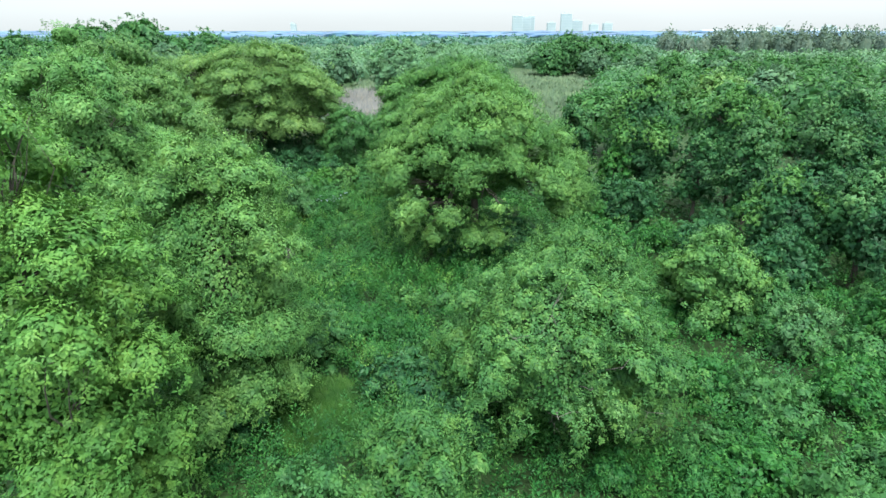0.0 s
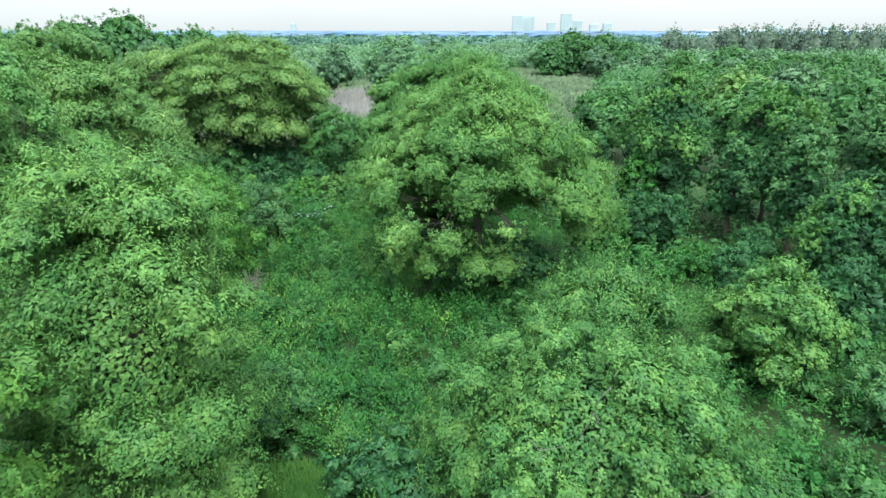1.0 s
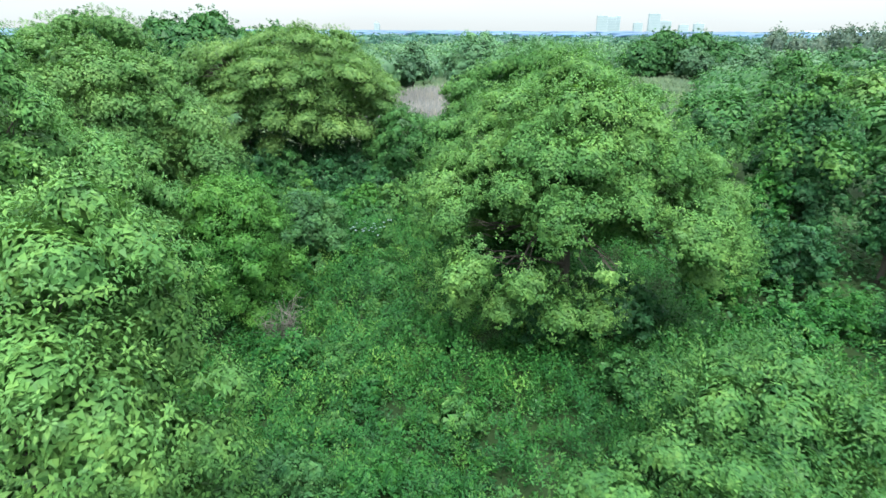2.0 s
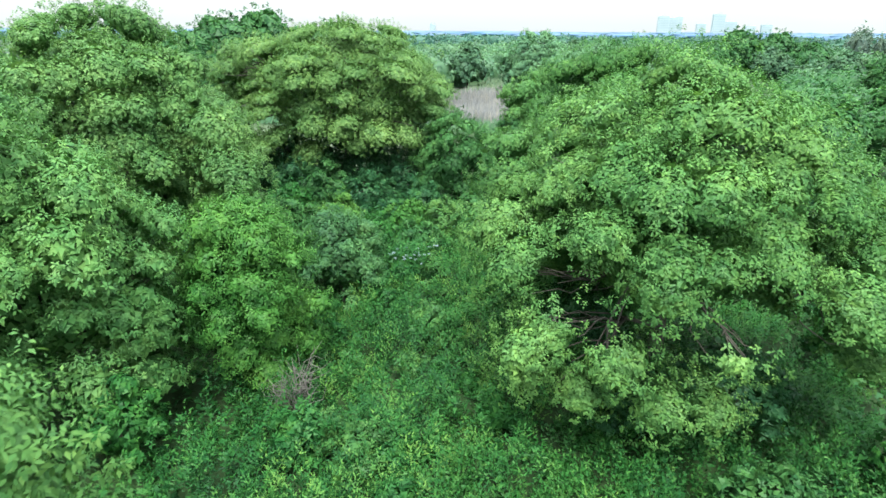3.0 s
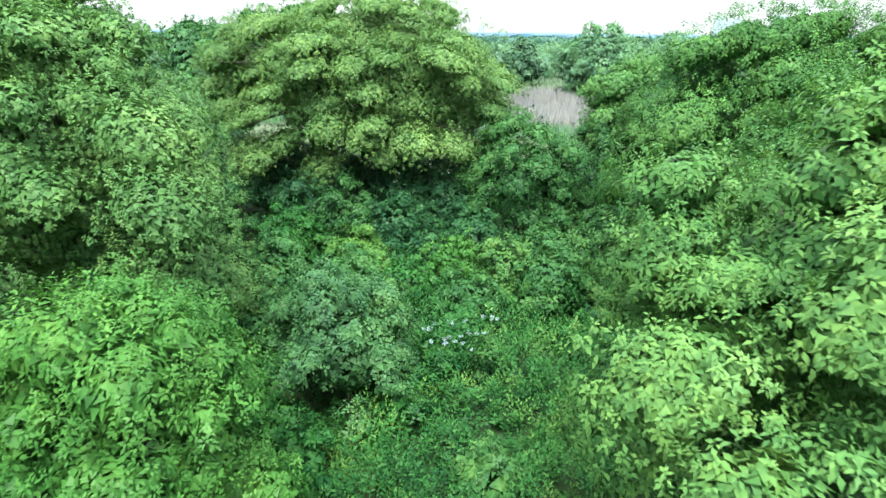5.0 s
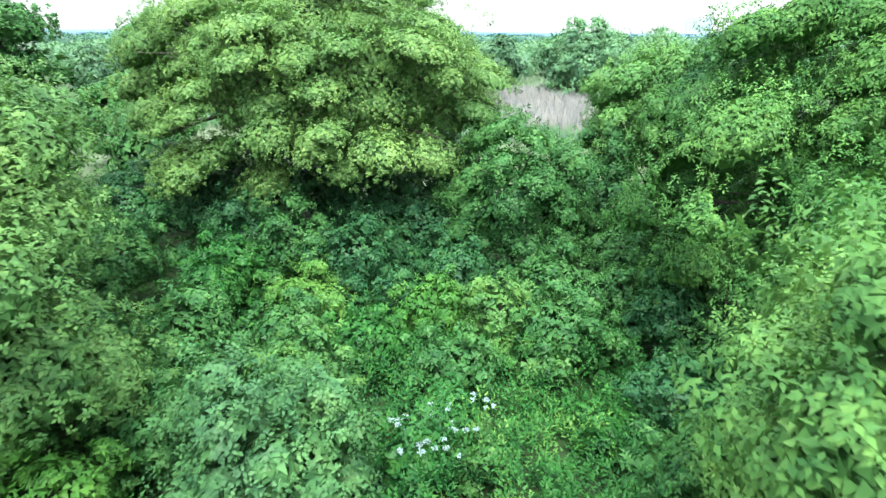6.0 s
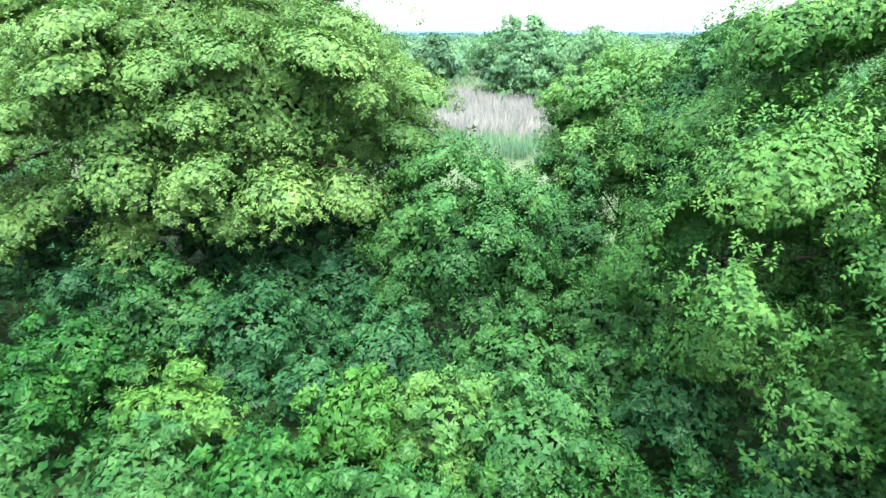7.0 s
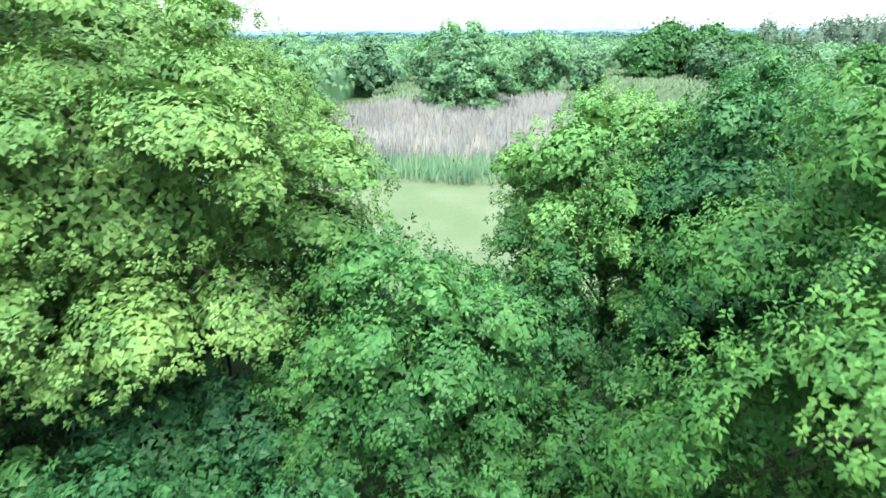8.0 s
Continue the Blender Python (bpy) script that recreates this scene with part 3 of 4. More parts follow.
tree("round_shrub", "small grey-green shrub with upright shoots", 10.6, 15.2, 2.0, 1.2, 1.2, 0.0, LEAF_MINT, BUSHY, seed=24, boughs=12, category="shrub", trunk_r=0.05, upness=0.5)
tree("round_shrub", "dense grey-green shrub beside white flowers", -7.6, 27.0, 3.15, 1.7, 1.6, 0.0, LEAF_MINT, BUSHY, seed=25, boughs=16, category="shrub", trunk_r=0.06)
tree("broadleaf_tree", "tall bright green tree with large hanging leaves", 1.7, 33.3, 7.75, 3.4, 3.4, 0.4, LEAF_LUSH, FINE, seed=26, bumpy=0.22, wave=0.9, hollows=((-3.4, -1.9, 4.6, 0.6), (-3.0, -1.1, 4.1, 0.6), (-4.3, -2.4, 4.7, 0.5), (-3.7, -2.5, 4.4, 0.5), (-2.2, -2.5, 3.4, 0.7), (-4.8, -2.6, 3.4, 0.7), (-4.5, -1.6, 3.0, 0.8), (-3.9, -0.4, 4.3, 0.65), (-4.0, -1.1, 2.3, 0.7), (-2.6, -1.6, 3.6, 0.6)), boughs=70, trunk_r=0.2, core=0.60, small=(0.16, 0.30), limbs=16,
     extra=((-3.2, -0.4, 5.2, 1.2, 0.9), (-3.9, 0.3, 4.3, 1.0, 0.8), (-3.5, -1.1, 4.0, 1.0, 0.8), (-4.4, 1.0, 3.3, 0.9, 0.7), (-3.4, 0.1, 2.6, 1.0, 0.8), (-2.6, 1.4, 6.2, 1.0, 0.8), (-2.4, -1.6, 3.0, 1.0, 0.8),
            (-3.6, 1.6, 5.4, 0.9, 0.7), (-1.8, -2.4, 4.4, 1.0, 0.8), (-1.6, 1.9, 6.8, 0.8, 0.6), (-3.1, 0.5, 6.8, 0.8, 0.6), (-2.3, 0.4, 7.1, 0.9, 0.6), (-1.4, 0.0, 7.2, 1.0, 0.6), (-0.6, 0.6, 7.3, 1.0, 0.6)))
tree("young_tree", "fresh green tree between two larger crowns", 0.3, 28.5, 5.9, 2.0, 1.8, 0.2, LEAF_LUSH, BROAD, seed=33, boughs=34, core=0.62, small=(0.22, 0.36), trunk_r=0.1)
tree("dark_tree", "dark green tree with layered drooping boughs", -0.6, 38.3, 7.3, 2.1, 1.9, 1.2, LEAF_DARK, LAYERED, seed=27, boughs=36, core=0.62, small=(0.2, 0.36), droop=0.8)
tree("small_tree", "sparse mid-green small tree with fine leaves", -5.7, 36.4, 5.0, 2.2, 1.7, 0.1, LEAF_MID, BUSHY, seed=28, boughs=22, trunk_r=0.09)
tree("small_tree", "light green small tree at the meadow's edge", -2.3, 39.4, 6.8, 2.3, 2.0, 2.2, LEAF_PALE, LAYERED, seed=29, boughs=26, trunk_r=0.1)
tree("small_tree", "dark green small tree at the meadow's edge", -3.8, 38.2, 4.6, 1.8, 1.6, 0.1, LEAF_DEEP, BUSHY, seed=30, boughs=18, trunk_r=0.08)
# LEAF_DARK stands mostly below crowns: shade there is partly put into leaf colour
THICKET = (
    (-13.6, 36.4, 1.6, 3.4, LEAF_DARK), (-11.6, 34.6, 1.5, 3.0, LEAF_MID), (-15.6, 37.8, 1.7, 3.2, LEAF_DARK), (-9.6, 36.2, 1.4, 2.8, LEAF_DARK), (-12.6, 33.4, 1.3, 2.4, LEAF_VINE),
    (-7.0, 32.8, 1.2, 2.1, LEAF_FRESH), (-9.9, 32.4, 1.2, 2.1, LEAF_YOUNG), (-12.2, 32.1, 1.2, 2.5, LEAF_VINE), (-4.2, 32.6, 1.5, 2.1, LEAF_MID),
    (-8.9, 30.2, 1.0, 1.7, LEAF_MID), (-9.6, 34.6, 1.5, 2.8, LEAF_DARK), (-12.6, 34.9, 1.7, 3.2, LEAF_DARK), (-6.8, 34.4, 1.3, 2.5, LEAF_DARK),
    (-2.2, 29.2, 1.2, 1.6, LEAF_MID), (-8.4, 29.3, 1.3, 2.4, LEAF_FINE), (-5.6, 33.0, 1.2, 2.0, LEAF_BRIGHT), (-10.8, 29.6, 1.3, 2.8, LEAF_MID),
    (-8.2, 36.6, 1.6, 3.2, LEAF_DARK), (-10.8, 37.0, 1.7, 3.7, LEAF_DARK), (-14.6, 36.0, 1.8, 3.8, LEAF_DARK), (-17.0, 35.0, 2.0, 3.4, LEAF_DARK),
    (-15.2, 32.6, 1.6, 2.8, LEAF_MID), (-18.0, 31.4, 1.9, 3.4, LEAF_MID), (-1.6, 36.6, 1.5, 3.0, LEAF_MID), (-3.0, 34.6, 1.2, 2.4, LEAF_MID),
    (-13.4, 29.0, 1.4, 2.6, LEAF_DARK), (-11.4, 25.6, 1.3, 2.6, LEAF_DARK), (-9.6, 24.8, 1.1, 2.2, LEAF_VINE), (-10.2, 16.6, 1.5, 2.6, LEAF_DARK),
    (-9.0, 19.0, 1.2, 2.2, LEAF_VINE), (-8.6, 11.6, 1.4, 2.6, LEAF_DARK), (-20.0, 33.6, 2.0, 3.6, LEAF_MID), (-8.0, 40.6, 1.7, 4.2, LEAF_DARK),
    (-9.4, 42.6, 1.7, 4.4, LEAF_DARK), (-12.4, 43.6, 1.8, 4.4, LEAF_DARK), (-15.6, 42.4, 1.8, 4.4, LEAF_DARK), (-18.4, 38.4, 1.9, 3.4, LEAF_DARK),
    (-4.6, 34.8, 1.2, 2.3, LEAF_MID), (-2.2, 31.0, 1.2, 1.8, LEAF_DARK), (-0.6, 30.4, 1.3, 2.0, LEAF_DARK), (1.0, 29.6, 1.3, 1.8, LEAF_MID), (-5.2, 11.3, 1.2, 2.0, LEAF_DARK),
    (-6.0, 6.6, 1.3, 1.8, LEAF_DARK), (-6.4, 16.4, 1.2, 1.9, LEAF_VINE), (-3.0, 36.6, 1.3, 2.8, LEAF_MID), (3.0, 20.0, 1.2, 1.5, LEAF_MID),
    (1.0, 22.3, 1.5, 2.2, LEAF_DARK), (2.8, 22.6, 1.6, 2.4, LEAF_DARK), (0.0, 24.4, 1.4, 2.2, LEAF_DARK), (-9.8, 27.6, 1.3, 2.2, LEAF_MID), (-8.9, 25.4, 1.1, 1.6, LEAF_VINE), (-10.1, 26.0, 1.3, 2.2, LEAF_FRESH), (-10.8, 23.8, 1.2, 2.0, LEAF_MID), (-11.4, 28.6, 1.4, 2.4, LEAF_MID),
    (-8.0, 31.2, 1.2, 1.9, LEAF_VINE), (-8.2, 33.6, 1.1, 1.8, LEAF_DARK), (6.4, 9.5, 1.2, 1.4, LEAF_VINE), (8.2, 11.3, 1.3, 1.6, LEAF_MID), (6.9, 12.9, 1.1, 1.4, LEAF_WEED), (9.8, 9.6, 1.3, 1.4, LEAF_MID),
    (10.3, 12.4, 1.3, 1.7, LEAF_VINE), (7.9, 8.0, 1.1, 1.2, LEAF_WEED), (6.2, 15.2, 1.0, 1.4, LEAF_VINE), (12.2, 14.2, 1.3, 1.6, LEAF_MID), (5.4, 7.6, 1.0, 1.2, LEAF_MID), (3.4, 41.6, 1.9, 4.6, LEAF_MID), (2.6, 38.8, 1.8, 5.0, LEAF_DEEP), (-7.2, 35.6, 1.0, 1.8, LEAF_DARK), (-9.0, 35.8, 1.2, 2.0, LEAF_DARK), (-6.1, 31.0, 1.1, 1.7, LEAF_MID), (-9.6, 31.0, 1.2, 2.0, LEAF_MID), (-7.4, 24.6, 0.9, 1.3, LEAF_WEED), (-2.0, 33.6, 1.3, 2.4, LEAF_DARK), (-0.5, 31.9, 1.4, 2.2, LEAF_DARK), (-0.8, 38.0, 1.6, 3.4, LEAF_MID), (1.4, 37.6, 1.6, 3.2, LEAF_MID), (-1.2, 13.0, 1.2, 1.6, LEAF_DARK), (-0.4, 12.0, 1.2, 1.9, LEAF_DARK), (0.4, 11.0, 1.1, 1.8, LEAF_DARK), (11.0, 23.6, 1.3, 1.7, LEAF_DARK), (10.7, 21.7, 1.2, 1.4, LEAF_DARK), (12.3, 24.9, 1.3, 1.9, LEAF_DARK), (9.4, 24.2, 1.2, 1.5, LEAF_VINE), (-13.4, 40.2, 1.6, 2.9, LEAF_DARK), (-10.4, 40.4, 1.6, 3.0, LEAF_DARK), (-16.6, 40.4, 1.7, 3.5, LEAF_DARK))
for i, (sx, sy, sr, sh, mat) in enumerate(THICKET):
    tree("thicket_shrub", "dark leafy shrub in a shaded thicket, shade partly put into its colour" if mat is LEAF_DARK else "leafy green thicket shrub among tall weeds", sx, sy, sh, sr, sr * 0.9, 0.0, mat,
         THICK, seed=60 + i, single=True, boughs=9, category="shrub", trunk_r=0.05, group="thicket shrubs", limbs=2)

# ---- thicket on the other side ----
SIDE = (
    (11.0, 31.5, 2.7, 6.9, LEAF_VINE), (7.4, 33.0, 1.8, 5.2, LEAF_VINE), (15.4, 30.4, 2.5, 6.6, LEAF_MID), (20.4, 29.4, 2.8, 6.9, LEAF_MID),
    (13.6, 21.8, 1.8, 4.3, LEAF_DEEP), (15.8, 20.4, 2.1, 4.8, LEAF_MID), (19.6, 23.2, 2.4, 5.8, LEAF_DEEP), (6.2, 21.0, 1.4, 2.4, LEAF_VINE),
    (9.4, 27.2, 1.4, 2.6, LEAF_DARK), (14.2, 25.8, 1.6, 5.4, LEAF_VINE), (24.4, 26.0, 2.9, 7.0, LEAF_MID), (14.0, 15.0, 1.7, 2.8, LEAF_VINE),
    (8.6, 28.2, 1.3, 2.4, LEAF_DARK), (6.6, 26.4, 1.2, 2.2, LEAF_VINE), (18.0, 16.5, 2.1, 3.8, LEAF_DARK), (12.9, 28.6, 1.3, 4.6, LEAF_FRESH),
    (17.6, 26.6, 1.7, 4.0, LEAF_DARK), (9.2, 30.2, 1.1, 4.0, LEAF_VINE), (12.6, 19.6, 1.4, 2.6, LEAF_DARK), (22.6, 20.4, 2.2, 4.4, LEAF_MID))
for i, (sx, sy, sr, sh, mat) in enumerate(SIDE):
    tall = sh > 4
    sr *= 0.86 if tall else 1.0
    vine = tree("vine_tree" if tall else "vine_shrub", "dark tree draped in bright green vines" if tall else "low shrub overgrown with green vines", sx, sy, sh, sr, sr,
                0.2 if tall else 0.0, LEAF_DARK if tall else mat, COARSE, seed=90 + i, boughs=16, category="tree" if tall else "shrub", trunk_r=0.12 if tall else 0.06, limbs=6,
                group="thicket growth")
    if tall:
        # a mantle of fresh vines tops the crown; brighter leaves also paint it lit
        r = np.random.default_rng(190 + i)
        caps = [(np.array([0, 0, sh * 0.6]), np.array([0.2, 0.2, 0.2]))]
        for _ in range(9):
            a, q = r.uniform(0, 6.28), r.uniform(0.15, 1.0) * sr
            caps.append((np.array([q * math.cos(a), q * math.sin(a), sh * (1.0 - 0.35 * (q / sr) ** 2) - r.uniform(0.05, 0.5)]), np.array([0.4, 0.4, 0.26]) * sr * r.uniform(0.5, 0.95)))
        cv, ct, cn = crown_leaves(r, caps, **{**COARSE, "ln": 0.085, "wd": 0.07, "inner": 0.4})
        part_of("vine_mantle", raw_mesh("vine_mantle", cv, ct, LEAF_MINT if i % 2 else LEAF_LUSH, normals=cn), vine, "bright green vine leaves")

# ---- open country behind ----
def archetype(label, h, r, zb, mat, seed, habit=FARAWAY):
    return tree("field_tree", label, 0, 0, h, r, r, zb, mat, habit, boughs=17, seed=seed, core=0.78, trunk_r=0.2, limbs=5, group="trees of the open country")


rng = np.random.default_rng(5)
KINDS = [
    archetype("rounded green tree in open country", 8.0, 4.4, 0.0, LEAF_LIGHT_HAZE, 201),
    archetype("broad dark green tree in open country", 7.4, 5.4, 0.0, LEAF_DEEP, 202),
    archetype("mid-green field tree with uneven crown", 6.6, 3.6, 0.0, LEAF_LIGHT_HAZE, 203),
    archetype("tall olive field tree", 8.6, 4.2, 0.0, LEAF_SAGE, 204),
    archetype("leafy green tree behind the thicket", 7.2, 3.8, 0.0, LEAF_MID, 205, MIDWAY),
]
FIELD = [(22, 126, 1, 0.95), (27, 131, 1, 1.2), (33, 130, 1, 1.15), (38, 128, 1, 0.95), (30, 120, 0, 0.8), (24, 60, 4, 0.7), (30, 74, 4, 0.8), (37, 76, 4, 0.85), (32, 54, 4, 0.75), (46, 84, 4, 0.9), (40, 66, 4, 0.8), (52, 78, 4, 0.9), (36, 94, 4, 0.9), (44, 96, 1, 0.9), (27, 66, 4, 0.6), (-46, 92, 1, 1.5), (-55, 96, 1, 1.4), (-37, 95, 1, 1.25), (-66, 95, 1, 1.2), (-32, 70, 1, 0.8),
         (-17, 100, 2, 1.0), (-27, 96, 0, 0.9), (12, 46, 4, 0.78), (17, 50, 4, 0.8), (26, 56, 3, 0.72), (20, 40, 4, 0.9), (34, 62, 0, 0.8), (44, 70, 1, 0.85),
         (28, 38, 4, 0.85), (33, 33, 4, 0.9), (30, 47, 1, 0.8), (38, 44, 0, 0.8), (-25, 35, 4, 0.75), (-26, 26, 4, 1.1), (-22, 20, 4, 1.1), (-22, 42, 4, 0.6), (-28, 47, 4, 0.7),
         (-30, 38, 1, 0.95), (-36, 30, 0, 1.1), (-54, 72, 0, 0.72), (42, 54, 1, 0.85), (48, 46, 0, 0.85), (40, 84, 0, 0.8), (54, 92, 1, 0.8),
         (60, 76, 2, 0.95), (9, 104, 2, 0.7), (-10, 118, 1, 0.95), (-2, 124, 0, 0.9), (-40, 88, 0, 1.0), (-48, 76, 1, 1.1), (46, 104, 2, 0.85), (56, 110, 0, 0.75), (66, 104, 1, 0.75), (74, 112, 2, 0.85), (84, 106, 0, 0.7), (38, 112, 0, 0.75),
         (70, 90, 1, 0.8), (80, 86, 0, 0.8), (58, 62, 0, 0.8), (66, 70, 1, 0.75)]
for x, y, r, h, sd in ((-5.6, 82, 4.6, 8.2, 221), (1.8, 93, 4.4, 7.8, 222), (-20, 76, 4.2, 6.6, 223)):
    tree("meadow_tree", "feathery light green tree behind the reeds", x, y, h, r, r, 0.0, LEAF_MEADOW, FARAWAY, boughs=34, seed=sd, limbs=5, core=0.74, gap=0.30, ln=0.2, wd=0.16, bumpy=0.12, thin=0.0, coarse=1.3,
         small=(0.16, 0.36))
spare = {}
for x, y, k, s in FIELD:
    m = Matrix.Translation((x, y, 0)) @ Matrix.Rotation(rng.uniform(0, 6.28), 4, 'Z') @ Matrix.Diagonal((s * rng.uniform(0.9, 1.1), s * rng.uniform(0.9, 1.1), s, 1))
    if k in spare:
        copy_thing(KINDS[k], m)
    spare.setdefault(k, m)
for k, m in spare.items():
    KINDS[k].matrix_basis = m


def woods(name, label, spots, mat, ln, per, seed):
    """A far stand of trees as one object: closed uneven canopies with leaf clumps standing out of them."""
    r = np.random.default_rng(seed)
    bits = []
    rings, seg = 5, 12
    for x, y, rad, h in spots:
        def bump(d):
            return 1 + 0.16 * np.sin(d[:, 0] * 5 + x) * np.cos(d[:, 1] * 6 + y) + 0.10 * np.sin(d[:, 2] * 9 + x * 2 + d[:, 0] * 8)
        el = np.repeat(np.linspace(-0.15, 1.45, rings), seg)
        az = np.tile(np.linspace(0, 2 * math.pi, seg, endpoint=False), rings)
        d = np.stack((np.cos(el) * np.cos(az), np.cos(el) * np.sin(az), np.sin(el)), 1)
        hull = np.array([x, y, h * 0.3]) + d * np.array([rad, rad, h * 0.68]) * (bump(d) * 0.76)[:, None]
        hull[:seg, 2] = -0.2
        i = np.arange(rings * seg).reshape(rings, seg)
        p0, p1, p2, p3 = i[:-1].ravel(), np.roll(i[:-1], -1, 1).ravel(), np.roll(i[1:], -1, 1).ravel(), i[1:].ravel()
        top = i[-1]
        cap = np.stack((np.full(seg - 2, top[0]), top[1:-1], top[2:]), 1)
        bits.append((hull, np.concatenate((np.stack((p0, p1, p2), 1), np.stack((p0, p2, p3), 1), cap))))
        d = unit(r.normal(0, 1, (per, 3)))
        d[:, 2] = np.abs(d[:, 2])
        p = np.array([x, y, h * 0.3]) + d * np.array([rad, rad, h * 0.68]) * (bump(d) + r.normal(0, 0.05, per))[:, None]
        bits.append(leaves(r, p, r.normal(0, 1, (per, 3)) + np.array([0, 0, -0.3]), d + r.normal(0, 0.3, (per, 3)) + np.array([0, 0, 0.4]),
                           ln * r.uniform(0.7, 1.3, per), ln * 0.8 * r.uniform(0.7, 1.3, per), single=True))
    v, t = joined(bits)
    return tagged(new(name, raw_mesh(name, v, t, mat, True)), label, "woods", kind="stuff")


def spots_in(r, n, x0, x1, y0, y1, rad, h, gap=None):
    out = []
    while len(out) < n:
        x, y = r.uniform(x0, x1), r.uniform(y0, y1)
        if gap and gap(x, y):
            continue
        k = r.uniform(0.7, 1.3)
        out.append((x, y, rad * k, h * k * r.uniform(0.9, 1.1)))
    return out


r5 = np.random.default_rng(77)
def heath(x, y):
    return (-16 < x < 0.23 * y and y < 140) or y < 98 and x < 20


woods("scrub_woods", "patches of green scrub and low trees over flat country", spots_in(r5, 400, -150, 190, 98, 250, 4.4, 3.8, heath), LEAF_LIGHT_HAZE, 0.7, 340, 301)
woods("near_scrub", "rounded dark green scrub behind the thicket", spots_in(r5, 120, 22, 110, 66, 124, 3.4, 3.2, lambda x, y: x < 0.28 * y), LEAF_DEEP, 0.42, 460, 305)
woods("far_woods", "woodland far across the plain, grey-green with haze put into its colour", spots_in(r5, 260, -420, 480, 260, 520, 10, 4.4), LEAF_HAZE, 1.9, 110, 302)
woods("horizon_woods", "tree line along the horizon, blue haze put into its colour", spots_in(r5, 640, -1900, 2100, 560, 1900, 42, 6.6), LEAF_BLUE_HAZE, 1.0, 3, 303)


belt = [(r5.uniform(66, 230), r5.uniform(176, 196), r5.uniform(1.6, 3.0), r5.uniform(7.6, 10.6)) for _ in range(190)]
woods("bare_tree_belt", "pale grey-brown belt of bare slender trees", belt, BARE, 0.7, 150, 304)


def blades(r, n, x0, x1, y0, y1, h, w, lean, mat, name, label, shape=None):
    x, y = r.uniform(x0, x1, n), r.uniform(y0, y1, n)
    if shape is not None:
        ok = shape(x, y)
        x, y = x[ok], y[ok]
        n = len(x)
    at = np.stack((x, y, ground_height(x, y) - 0.05), 1)
    along = np.stack((r.normal(0, lean, n), r.normal(0, lean, n), np.ones(n)), 1)
    v, t = leaves(r, at, along, r.normal(0, 1, (n, 3)), h * r.uniform(0.6, 1.2, n), np.full(n, w) * r.uniform(0.7, 1.3, n))
    soft = np.repeat(np.array([0, -1.0, 0.7]) + r.normal(0, 0.2, (n, 3)), 4, axis=0)
    return tagged(new(name, raw_mesh(name, v, t, mat, normals=unit(soft))), label, "grass", kind="stuff")


def wavy(x, y):
    return np.sin(x * 0.21 + 1.3) * 3 + np.sin(x * 0.47) * 1.5


blades(np.random.default_rng(401), 34000, -34, 4, 58, 96, 1.7, 0.10, 0.22, REED, "reed_bed", "pinkish-beige dry reeds in a wide bed",
       lambda x, y: (y > 62 + wavy(x, y) * 0.4) & (y < 87 + wavy(x, y)))
blades(np.random.default_rng(402), 9000, -34, 6, 55, 66, 1.1, 0.12, 0.2, LEAF_LIGHT_HAZE, "tall_grass", "green tall grass fringe before the reeds",
       lambda x, y: (y > 58 + wavy(x, y) * 0.3) & (y < 62.5 + wavy(x, y) * 0.4))
blades(np.random.default_rng(404), 16000, -16, 32, 62, 140, 0.8, 0.30, 0.5, HEATH, "heath_grass", "olive-brown rough grass of the open heath",
       lambda x, y: ((x > 4) & (x < 0.26 * y)) | (y > 87 + wavy(x, y)))
blades(np.random.default_rng(403), 16000, -4.6, -1.8, 10.7, 13.9, 0.36, 0.03, 0.6, GRASS, "clearing_grass", "soft light green grass in the clearing",
       lambda x, y: ((x + 3.2) / 1.3) ** 2 + ((y - 12.3) / 1.5) ** 2 < 1)


